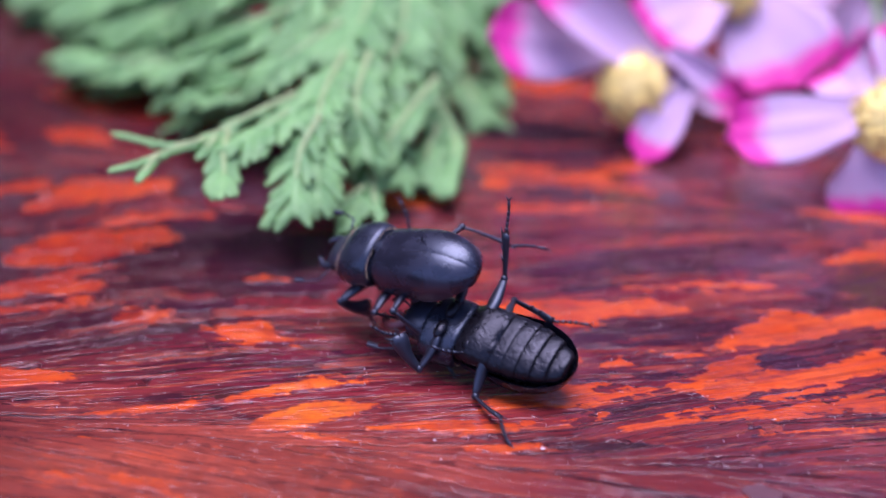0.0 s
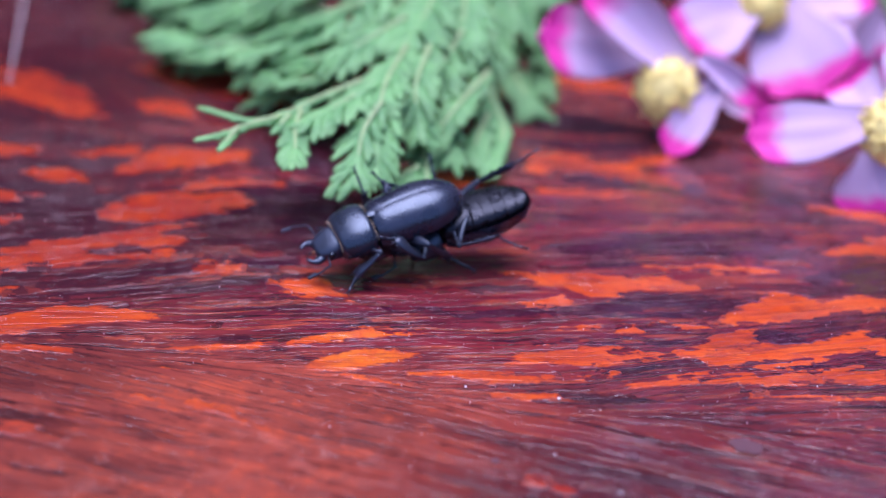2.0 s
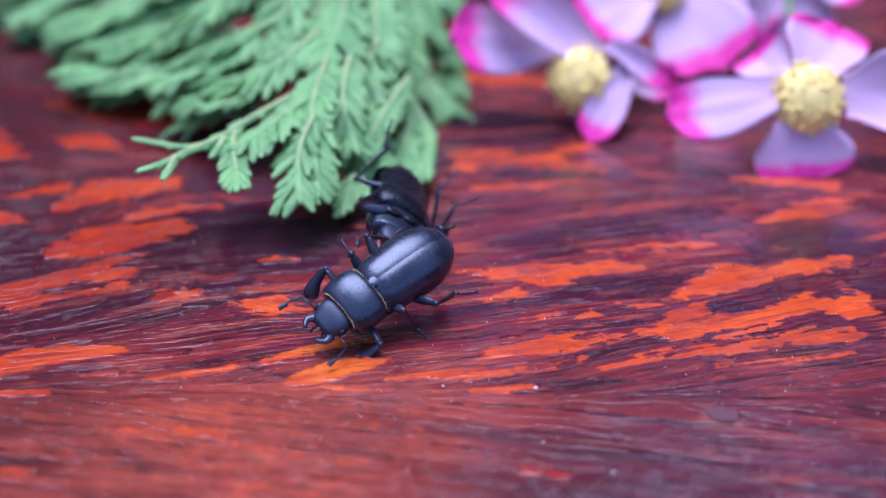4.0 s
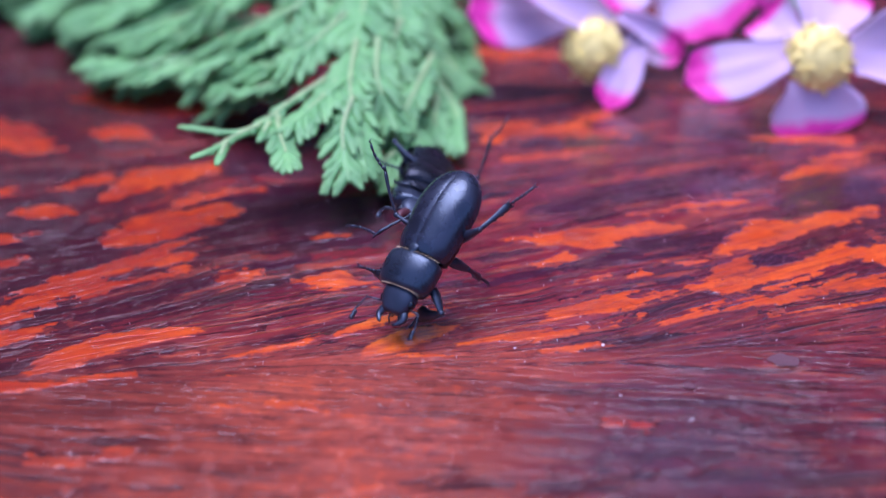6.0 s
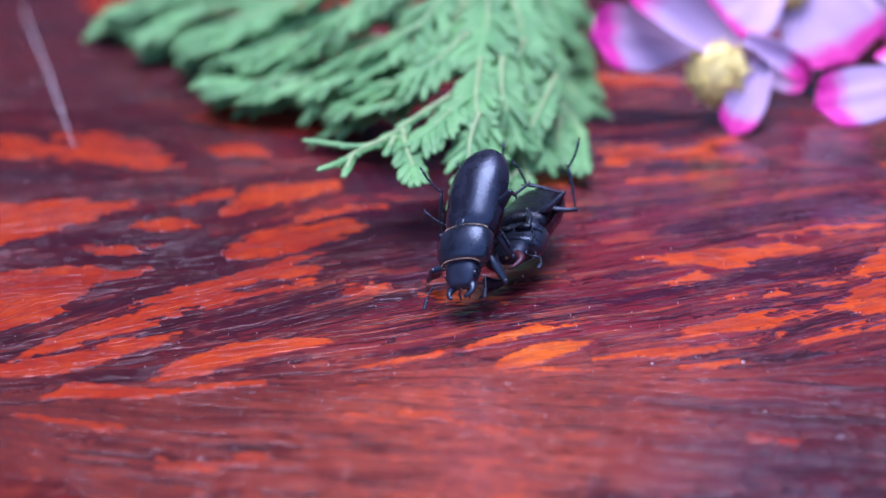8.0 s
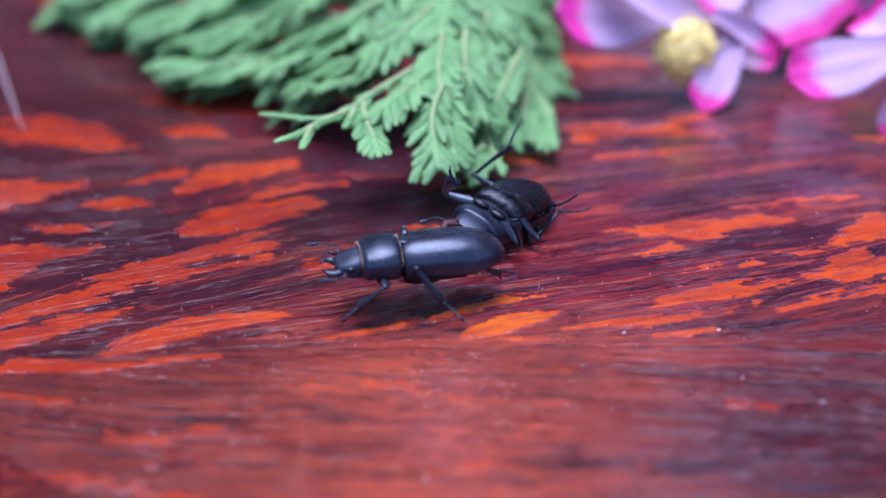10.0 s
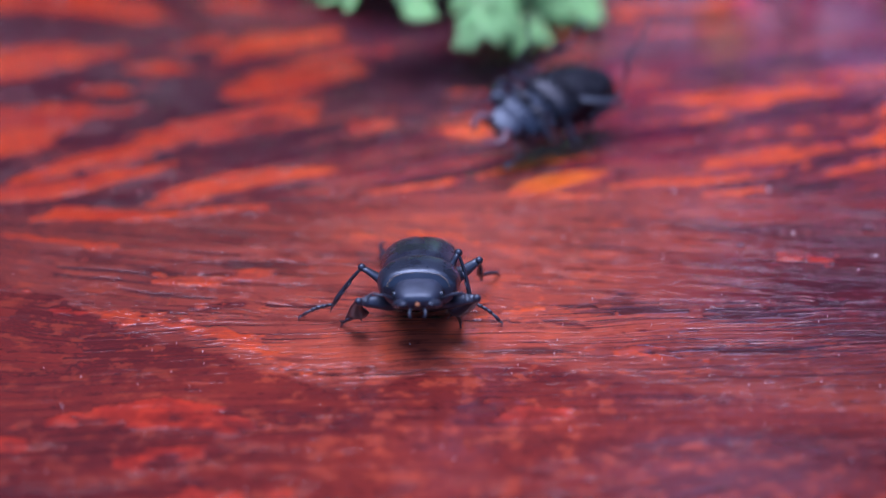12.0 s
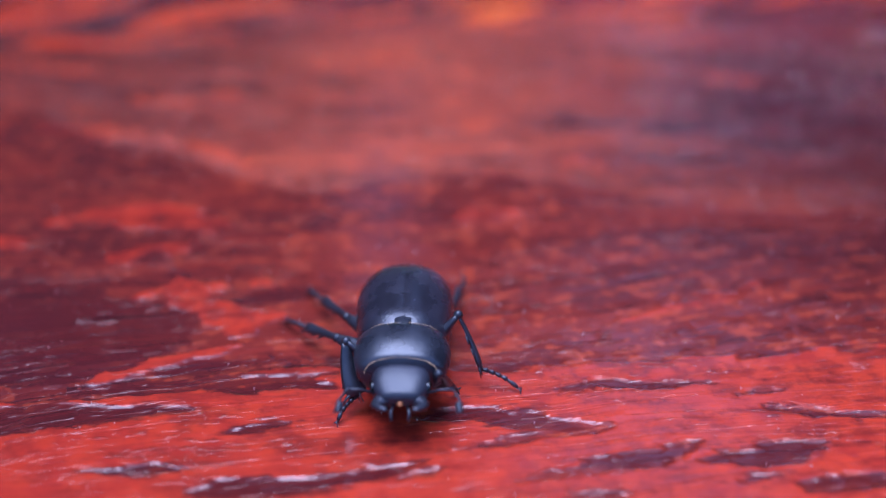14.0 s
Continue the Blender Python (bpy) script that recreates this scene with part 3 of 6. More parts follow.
island_d = [
    [(-44.8, -114.2, 0.2), (-42, -114.6, 0.8), (-38.8, -114.4, 1.1), (-35.5, -114.4, 0.6), (-34, -114.5, 0.1)],
    [(-34.7, -118.5, 0.5), (-31, -118.2, 2), (-26.7, -118.1, 1.6), (-22.3, -117.7, 1.4), (-18, -117, 1.2), (-14.7, -116, 0.9), (-11.7, -114.6, 0.2)],
    [(-14.7, -117.4, 0.5), (-11.1, -116.6, 0.6)],
    [(-10.3, -107.1, 1.6), (-6.9, -107, 1.6), (-4.1, -107.5, 2), (-0.7, -108.4, 2.1), (2.6, -109.6, 1.4), (5.4, -110, 0.6), (7.1, -109.9, 0.1)],
    [(-6.2, -112.5, 0.2), (-4.4, -112.1, 0.7), (-1.5, -111, 0.5)],
    [(-2.9, -118.6, 0.1), (0.6, -117.3, 0.4), (4, -116.4, 1), (7.4, -115.9, 1.4), (10.9, -115.3, 1.5), (13.8, -114.2, 1.1), (16.2, -112.8, 0.1)],
]
island_e = [
    [(15, -116.3, 0.1), (18, -115.9, 1.1), (21.3, -116.1, 2), (24.3, -115.3, 2.1), (27.4, -114.3, 0.7), (28.9, -114.1, 0.1)],
    [(23.8, -107.6, 0.1), (26.5, -108.3, 0.8), (28.6, -109.1, 1.1), (31.9, -109.7, 0.7), (36.6, -109.6, 0.5)],
    [(20.5, -105.3, 0.1), (23.2, -104.3, 0.8), (26.3, -104.3, 0.1)],
    [(2.6, -103.5, 0.1), (5.8, -102.2, 0.7), (9.4, -102.3, 1.1), (14, -102.7, 0.8), (18.4, -102.3, 0.1)],
    [(24.5, -121.2, 0.1), (27.6, -120.3, 0.9), (30.9, -120.3, 1), (34.2, -120.2, 0.8)],
    [(17.1, -120.2, 0.1), (20.1, -119.4, 0.6), (22.6, -119, 0.1)],
    [(-6.3, -96.9, 0.2), (-2, -97.6, 0.7), (2.9, -96.9, 0.7), (4.9, -96.4, 0.2)],
]
island_f = [
    [(22.7, -97.6, 0.1), (26.6, -96.8, 0.7), (30.6, -96.1, 0.2)],
    [(1.6, -120.6, 0.4), (4.5, -120.9, 0.8), (7.5, -121.4, 0.3)],
]
worn_places = worn_a + worn_b + worn_c + worn_d + worn_e + worn_f + worn_g + worn_h + worn_i + worn_j + worn_k + worn_l
dark_places = dark_a + dark_b + dark_c + dark_d
island_places = island_a + island_b + island_c + island_d + island_e + island_f


def lattice(x, y, seed):
    """Smooth value noise between 0 and 1 on arrays."""
    xi, yi = np.floor(x).astype(np.int64), np.floor(y).astype(np.int64)
    fx, fy = x - xi, y - yi
    fx, fy = fx * fx * (3 - 2 * fx), fy * fy * (3 - 2 * fy)

    def corner(a, b):
        h = (a * 374761393 + b * 668265263 + seed * 974711) & 0x7FFFFFFF
        h = ((h ^ (h >> 13)) * 1274126177) & 0x7FFFFFFF
        return ((h ^ (h >> 16)) & 0xFFFF) / 65535.0

    top = corner(xi, yi) * (1 - fx) + corner(xi + 1, yi) * fx
    low = corner(xi, yi + 1) * (1 - fx) + corner(xi + 1, yi + 1) * fx
    return top * (1 - fy) + low * fy


def cloud(x, y, seed, octaves=4, gain=0.5):
    total, amp, whole = 0, 1.0, 0.0
    for k in range(octaves):
        total = total + amp * lattice(x * 2 ** k, y * 2 ** k, seed + k)
        whole += amp
        amp *= gain
    return total / whole


def smooth(v, lo, hi):
    t = np.clip((v - lo) / (hi - lo), 0, 1)
    return t * t * (3 - 2 * t)


def spots(x, y, places, seed):
    """How far inside the nearest place each point lies, in millimetres; below 0 outside."""
    wx = x + (cloud(x / 5, y / 2.5, seed) - 0.5) * 1.6
    wy = y + (cloud(x / 5, y / 2.5, seed + 9) - 0.5) * 0.9
    best = np.full(x.shape, -6.0)
    for stroke in places:
        for (x0, y0, w0), (x1, y1, w1) in zip(stroke, stroke[1:]):
            dx, dy = x1 - x0, y1 - y0
            t = np.clip(((wx - x0) * dx + (wy - y0) * dy) / (dx * dx + dy * dy), 0, 1)
            best = np.maximum(best, w0 + (w1 - w0) * t - np.hypot(wx - x0 - t * dx, wy - y0 - t * dy))
    return best


def spaced(lo, hi, mid_lo, mid_hi, fine_lo, fine_hi, step, mid_step):
    """Coordinates: close together between fine_lo and fine_hi, wider out to mid_lo and mid_hi, ever wider outside."""
    out = list(np.arange(fine_lo, fine_hi + step / 2, step))
    for sign, mid, end in ((1, mid_hi, hi), (-1, mid_lo, lo)):
        d, x, more = step, out[-1] if sign > 0 else out[0], []
        while (end - x) * sign > 1e-9:
            d *= 1.35
            if (mid - x) * sign > 0:
                d = min(d, mid_step)
            x = min(x + d, end) if sign > 0 else max(x - d, end)
            more.append(x)
        out = out + more if sign > 0 else more[::-1] + out
    return np.array(out)


def fibres(x, y, turn):
    """Three fibre noises that run along one of seven directions from place to place: long, middling and fine."""
    shape = x.shape
    x, y = x.reshape(-1), y.reshape(-1) + (cloud(x / 22, y / 22, 51, 2).reshape(-1) - 0.5) * 3.5
    pick = turn.reshape(-1) + (cloud(x / 4, y / 4, 53) - 0.5) * 12
    f1, f2, f3 = np.zeros(x.shape), np.zeros(x.shape), np.zeros(x.shape)
    last = -1e9
    for limit, angle in ((-14, -22), (-6, -11), (3, -1), (11, 7), (19, 15), (28, 24), (1e9, 36)):
        here = (pick >= last) & (pick < limit)
        last = limit
        c, s = math.cos(radians(angle)), math.sin(radians(angle))
        u, v = x[here] * c + y[here] * s, y[here] * c - x[here] * s
        f1[here] = cloud(u / 13, v / 1.15, 55 + angle, 3, 0.5)
        f2[here] = cloud(u / 24, v / 2.8, 65 + angle, 5, 0.62)
        f3[here] = cloud(u / 50, v / 11, 75 + angle, 3, 0.55)
    return f1.reshape(shape), f2.reshape(shape), f3.reshape(shape)


def fibre_turn(x, y, places):
    """The direction of the fibres, in degrees, smoothed from the lie of the worn places."""
    step = 5.0
    gx, gy = np.arange(-160, 171, step), np.arange(-160, 261, step)
    cx, cy = np.meshgrid(gx, gy, indexing="ij")
    total, wsum = np.zeros(cx.shape), np.full(cx.shape, 0.05)
    for stroke in places:
        for (x0, y0, w0), (x1, y1, w1) in zip(stroke, stroke[1:]):
            turn = math.degrees(math.atan((y1 - y0) / (x1 - x0 + 1e-6)))
            w = np.exp(-(((cx - (x0 + x1) / 2) / 13) ** 2 + ((cy - (y0 + y1) / 2) / 9) ** 2))
            w = w * min(math.hypot(x1 - x0, y1 - y0) / max(w0 + w1, 1.0), 5)
            total, wsum = total + w * turn, wsum + w
    field = total / wsum
    u = np.clip((x - gx[0]) / step, 0, len(gx) - 1.001)
    v = np.clip((y - gy[0]) / step, 0, len(gy) - 1.001)
    i, j = u.astype(int), v.astype(int)
    fu, fv = u - i, v - j
    return field[i, j] * (1 - fu) * (1 - fv) + field[i + 1, j] * fu * (1 - fv) + field[i, j + 1] * (1 - fu) * fv + field[i + 1, j + 1] * fu * fv


def top_height(x, y):
    """The slow waves of the old board."""
    return (cloud(x / 30, y / 9, 61, 2) - 0.5) * 0.0002 - 0.00006


def table_top():
    xs = spaced(-0.9, 0.9, -0.150, 0.160, -0.080, 0.092, 0.00034, 0.0013)
    ys = spaced(-0.55, 0.75, -0.150, 0.250, -0.124, 0.070, 0.00031, 0.0012)
    gx, gy = np.meshgrid(xs, ys, indexing="ij")
    x, y = gx * 1e3, gy * 1e3
    island = spots(x, y, island_places, 31) + (cloud(x / 3.5, y / 1.0, 35, 4, 0.65) - 0.5) * 1.6
    dark = np.maximum(spots(x, y, dark_places, 33), island)
    worn = np.minimum(spots(x, y, worn_places, 11), -0.9 * island)
    # the lacquer has gone all along the front, but for the islands
    worn = np.maximum(worn, np.minimum(-98.5 - y + 0.10 * np.minimum(x + 12, 0) + 0.05 * np.maximum(x, 0) + (cloud(x / 14, y / 5, 19, 4, 0.6) - 0.5) * 9, -0.9 * island))
    # away from the mapped part: patches of the same make all over the top
    far = np.clip(np.maximum(np.abs(x - 5) - 115, np.maximum(y - 150, -120 - y)) / 40, 0, 1)
    worn = np.maximum(worn, np.where(far > 0, (cloud(x / 40, y / 14, 71) - 0.60) * 22 * far - 6 * (1 - far), -6))
    turn = fibre_turn(x, y, worn_places + dark_places + island_places)
    tone = np.clip((-y + 10) / 19, 0, 1) * (1 - 0.85 * np.clip((x - 5) / 35, 0, 1) * np.clip((y + 60) / 25, 0, 1)) * 1.0 + (cloud(x / 35, y / 12, 91) - 0.45) * 0.8
    tone = np.clip(tone, 0, 1)
    flat = np.clip((2 - y) / 10, 0, 1) * np.clip((x + 70) / 20, 0, 1) * np.clip((y + 85) / 15, 0, 1)
    turn = turn * (1 - flat) - (3.0 + 7.0 * np.clip((-y) / 4, 0, 1) * np.clip((y + 42) / 12, 0, 1)) * flat
    # darker towards the right and left of the top, and at two soft spots
    darkening = (0.35 + 0.55 * np.clip((-20 - y) / 14, 0, 1)) * np.clip((x - 4 + (cloud(x / 14, y / 9, 21) - 0.5) * 30) / 42, 0, 1) * np.clip((y + 88) / 20, 0, 1) * (1 - 0.5 * np.clip((x - 52) / 20, 0, 1))
    darkening = np.maximum(darkening, (0.85 - 0.40 * np.clip((-10 - y) / 10, 0, 1)) * np.clip((-x - 12 + (cloud(x / 14, y / 9, 23) - 0.5) * 30) / 40, 0, 1))
    darkening = darkening + 0.52 * np.exp(-((x - 42) / 18) ** 2 - ((y + 28) / 20) ** 2) + 0.5 * np.exp(-((x + 33) / 20) ** 2 - ((y - 42) / 24) ** 2)
    darkening = np.clip(darkening, 0, 0.95)
    # a strip of split, dry fibres crosses the middle; in front of it the stain is smooth again
    border = np.interp(x, (-90, -73, -60, -51, -41, -31, -24, -12, 0, 12, 26, 37, 80), (-10, -19, -30, -39, -43.5, -52, -55.5, -52, -50, -57, -61.5, -65, -72))
    border = border + (cloud(x / 6, y / 6, 13, 3, 0.6) - 0.5) * 5
    dry = smooth(y, border - 0.4, border + 0.4) * np.clip((-13 - y) / 10, 0, 1)
    front = np.maximum(np.clip((-42 - y) / 25, 0, 1), smooth(border - y, 0, 1.5) * np.clip((-20 - y) / 10, 0, 1)) * (1 - 0.6 * dry)
    # where the stain has only partly gone
    mute = 0.95 * np.clip((-8 - y) / 10, 0, 1) * np.clip((y + 96) / 12, 0, 1)
    mute = np.maximum(mute, smooth(cloud(x / 22, y / 9, 27, 3), 0.50, 0.72) * 0.8 * np.clip((y - 10) / 15, 0, 1))
    mute = np.maximum(mute, 0.55 * smooth(cloud(x / 9, y / 4, 29, 4), 0.52, 0.66))
    mute = np.maximum(mute, 0.75 * smooth(cloud(x / 5, y / 1.1, 37, 4, 0.6), 0.50, 0.66) * np.clip((-88 - y) / 8, 0, 1))
    honey = np.maximum(np.exp(-(((x - 7) / 9) ** 2 + ((y - 3.5) / 4) ** 2) ** 2), 0.7 * np.exp(-(((x - 6) / 12) ** 2 + ((y - 10.5) / 2.5) ** 2) ** 2))
    # the stain lies in chipped hollows below the bare wood, and the fibres are split by grooves
    f1, f2, f3 = fibres(x, y, turn)
    edge = (f2 - 0.5) * 1.9 + (f1 - 0.5) * 1.5 + (cloud(x / 2.4, y / 1.8, 41, 4, 0.6) - 0.5) * 1.3
    edge = edge * (1 - 0.35 * np.clip((-68 - y) / 14, 0, 1))
    edge = edge * (1 + 1.1 * np.clip((y - 8) / 6, 0, 1)) + (cloud(x / 4.5, y / 1.3, 47, 4, 0.65) - 0.5) * 2.6 * np.clip((y - 8) / 6, 0, 1)
    middle = np.clip((-12 - y) / 8, 0, 1) * np.clip((y + 88) / 10, 0, 1)
    edge = edge + middle * ((cloud(x / 7, y / 1.6, 45, 4, 0.6) - 0.56) * 4.0 + (cloud(x / 3.2, y / 1.5, 46, 4, 0.65) - 0.5) * 6.0)
    edge = edge * (1 - 0.75 * honey)
    slope = np.hypot(*np.gradient(worn + edge, x[:, 0], y[0, :]))
    away = np.clip((worn + edge) / np.maximum(slope, 0.4), -3, 3)
    high = smooth(away, -0.22, 0.10)
    groove = smooth(f1, 0.55, 0.68) * smooth(f3, 0.68, 0.42) * (1 - np.maximum(0.68 * tone, 0.85 * front) * (1 - 0.75 * dry)) * (1 - 0.7 * high) * (1 - 0.6 * np.clip((y - 12) / 10, 0, 1))
    lumps = (cloud(x / 1.6, y / 0.7, 43, 3) - 0.5) * (1 - high) * (1 - 0.8 * np.clip((8 - y) / 15, 0, 1) * np.clip((y + 95) / 15, 0, 1))
    # in front the hollows are deeper, with flakes left in them; short splinters stand up along the dry strip
    hollow = np.clip((-86 - y) / 8, 0, 1)
    flakes = smooth(cloud(x / 2.2, y / 1.2, 49, 3), 0.58, 0.72) * (1 - high) * hollow
    near = np.minimum(np.abs(y - border - 2.5) / 5, 1) + 0.25 * smooth(cloud(x / 12, y / 5, 57, 2), 0.6, 0.4)
    splint = np.clip(1.15 - near, 0.08, 1) * np.clip((-14 - y) / 8, 0, 1) * np.clip((x + 45) / 40, 0.35, 1)
    splint = np.maximum(splint, 0.8 * smooth(np.abs(y - 1 - 0.10 * x), 11, 5) * np.clip((x + 12) / 20, 0, 1) * (1 - high))
    splint = np.maximum(splint, (0.15 + 0.75 * smooth(np.abs(y + 13.4 + 0.2 * x + (cloud(x / 9, y / 9, 60, 3) - 0.5) * 6), 3.0, 0.8)) * np.clip((-4 - y) / 6, 0, 1) * np.clip((y + 45) / 8, 0, 1))
    splint = np.maximum(splint, 0.55 * smooth(cloud(x / 9, y / 4, 58, 3), 0.55, 0.68) * np.clip((-70 - y) / 6, 0, 1))
    z = top_height(x, y) + high * 0.00012 * (1 + 0.45 * hollow) - groove * 0.00013 + lumps * 0.00005 + flakes * 0.00008 - 0.0001
    n0, n1 = gx.shape
    top = np.stack([gx, gy, z], -1).reshape(-1, 3)
    faces = grid_faces(n0, n1, flip=True)
    rim = [i * n1 for i in range(n0)] + [(n0 - 1) * n1 + j for j in range(1, n1)] + \
          [i * n1 + n1 - 1 for i in range(n0 - 2, -1, -1)] + [j for j in range(n1 - 2, 0, -1)]
    low = [(top[i][0], top[i][1], -0.03) for i in rim]
    b, m = len(top), len(rim)
    faces += [(rim[(k + 1) % m], rim[k], b + k, b + (k + 1) % m) for k in range(m)]
    faces.append(tuple(b + k for k in range(m)))
    me = mesh_of("tabletop", list(map(tuple, top)) + low, faces)
    for key, values in (("worn", worn), ("dark", dark), ("turn", turn), ("tone", tone), ("darkening", darkening), ("edge", edge), ("groove", groove), ("mute", mute), ("honey", honey), ("front", front), ("splint", splint)):
        a = me.attributes.new(key, "FLOAT", "POINT")
        a.data.foreach_set("value", np.concatenate([values.reshape(-1), np.zeros(m)]).astype(np.float32))
    return me


table = tagged(new("table"), "red-stained wooden table top with worn orange patches", "table", kind="structure")
tabletop = part("tabletop", table_top(), WOOD, table)


def table_leg(x, y):
    s = Shape().tube([(x, y, -0.75), (x, y, -0.031)], [0.035, 0.035], 12)
    me = s.mesh("leg")
    part("leg", me, WOOD, table)


for lx in (-0.8, 0.8):
    for ly in (-0.45, 0.65):
        table_leg(lx, ly)

ground = part("ground", mesh_of("ground", [(-400, -400, -0.75), (400, -400, -0.75), (400, 400, -0.75), (-400, 400, -0.75)], [(0, 1, 2, 3)], False), GROUND)
tagged(ground, "dark earth under the table", "ground", kind="structure")


def low_sky_blocker():
    """An added, unseen dark ring that blocks low sky: uneven top, three openings behind."""
    verts, faces, n, m = [], [], 720, 46
    for i in range(n):
        a = 2 * math.pi * i / n
        az = math.degrees(math.atan2(math.sin(a - radians(90)), math.cos(a - radians(90))))  # 0 is behind the table, right is negative
        h = 13.5 * (0.25 if abs(az) > 100 else 1.0)
        h *= 0.85 + 0.35 * noise.noise(Vector((math.cos(a) * 4, math.sin(a) * 4, 0)))
        for k in range(m):
            t = k / (m - 1)
            r = 8.0 + 0.9 * noise.noise(Vector((math.cos(a) * 7, math.sin(a) * 7, t * 3))) + 0.8 * t * t
            verts.append((r * math.cos(a), r * math.sin(a), -0.75 + h * t))
            if k == m - 1:
                continue
            rise = math.degrees(math.atan2(-0.75 + h * (t + 0.5 / m), r))
            ragged = noise.noise(Vector((az * 0.6, rise * 0.6, 0.3)))
            # cut-outs placed to let patches of sky reflect in the table top
            wide = ((az + 10.0) / 3.4) ** 2 + ((rise - 13.5) / 3.6) ** 2 + 0.8 * ragged < 1 or ((az + 11.0) / 5.0) ** 2 + ((rise - 34.5) / 3.6) ** 2 + 0.8 * ragged < 1
            slim = ((az + 1.4) / 0.9) ** 2 + ((rise - 28.0) / 3.5) ** 2 + 0.5 * ragged < 1
            if not wide and not slim:
                q = (i + 1) % n
                faces.append((i * m + k, i * m + k + 1, q * m + k + 1, q * m + k))
    return mesh_of("low_sky_blocker", verts, faces)


backdrop = part("backdrop", low_sky_blocker(), plain("blocker_dark", (0.026, 0.031, 0.034), 0.9, 0.8, 1.6))
tagged(backdrop, "added dark ring out of view that blocks low sky round the table", "trees", kind="structure")


# ---------------------------------------------------------------- beetles
def crawl(x, y, z, yaw, pitch, roll):
    """A beetle's pose: its head points along yaw, nose up by pitch, back leaning to its right by roll."""
    return Matrix.Translation((x, y, z)) @ pose(0, 0, 0, 0, 0, yaw) @ pose(0, 0, 0, 0, -pitch, 0) @ pose(0, 0, 0, roll, 0, 0)


MM = 0.00093


def wing_case(side):
    """One elytron, from the shoulder to the rounded tip, as a thick curved shell."""
    nu, nv = 28, 30
    verts = []
    for layer in (0.0, 0.35):
        for i in range(nu):
            u = i / (nu - 1)
            x = 3.2 - 16.6 * math.sin(u * math.pi / 2)
            s = (3.2 - x) / 16.6
            w = 5.25 * (0.90 + 0.16 * math.sin(min(s / 0.75, 1) * math.pi * 0.62)) * math.sqrt(max(0.0, 1 - max(0.0, (s - 0.46) / 0.54) ** 2.4))
            if s < 0.07:
                w *= 0.90 + 0.10 * math.sqrt(s / 0.07)
            h = 3.9 * (0.86 + 0.14 * math.sin(min(1, s / 0.5) * math.pi / 2)) * (max(0.0, 1 - max(0.0, (s - 0.35) / 0.65) ** 2.8)) ** 0.6
            if s < 0.08:
                h *= 0.88 + 0.12 * math.sqrt(s / 0.08)
            for j in range(nv):
                v = j / (nv - 1)
                a = v * radians(104)
                y = max(w - layer, 0) * math.sin(a) ** 0.86
                z = max(h - layer, 0) * (math.cos(a) if a < math.pi / 2 else math.cos(a) * 0.9)
                groove = 0.06 * math.exp(-(v / 0.022) ** 2)
                lip = 0.20 * math.exp(-((v - 1) / 0.07) ** 2)
                verts.append((x * MM, side * (y + 0.02 + lip * (w > 1)) * MM, (z - groove * (h > 1)) * MM))
    faces = grid_faces(nu, nv, flip=side > 0) + grid_faces(nu, nv, base=nu * nv, flip=side < 0)
    return mesh_of("wing_case", verts, faces)


def lofted(stations, sides=28, power=2.3):
    """A closed body along x: stations of x, half width, top, bottom, in millimetres."""
    verts = []
    for x, w, t, b in stations:
        mid, h = (t + b) / 2, (t - b) / 2
        for k in range(sides):
            a = 2 * math.pi * k / sides
            c, s = math.cos(a), math.sin(a)
            verts.append((x * MM, w * MM * math.copysign(abs(c) ** (2 / power), c), (mid + h * math.copysign(abs(s) ** (2 / power), s)) * MM))
    faces = grid_faces(len(stations), sides, True)
    faces.append(tuple(range(sides))[::-1])
    faces.append(tuple((len(stations) - 1) * sides + k for k in range(sides)))
    return mesh_of("body", verts, faces)


def bristle_row(x, w, top, bottom, count, length, lean):
    """A fringe of short hairs along the rim of a plate."""
    s = Shape()
    rng = random.Random(int(x * 100) + count)
    for k in range(count):
        a = math.pi * (0.02 + 0.96 * k / (count - 1))
        c, n = math.cos(a), math.sin(a)
        mid, h = (top + bottom) / 2, (top - bottom) / 2
        p = Vector((x, w * math.copysign(abs(c) ** 0.87, c), mid + h * n ** 0.87)) * MM
        d = Vector((lean, 0.25 * c + rng.uniform(-0.2, 0.2), 0.35 * n)).normalized() * length * MM * rng.uniform(0.7, 1.2)
        s.tube([p - d * 0.3, p + d], [0.06 * MM, 0.02 * MM], 4, caps=False)
    return s.mesh("hair_fringe")


SPAN = {0: (5.6, 5.9, 3.9), 1: (6.0, 6.6, 5.0), 2: (6.6, 7.6, 5.6)}  # femur, tibia and tarsus of the front, middle and hind leg


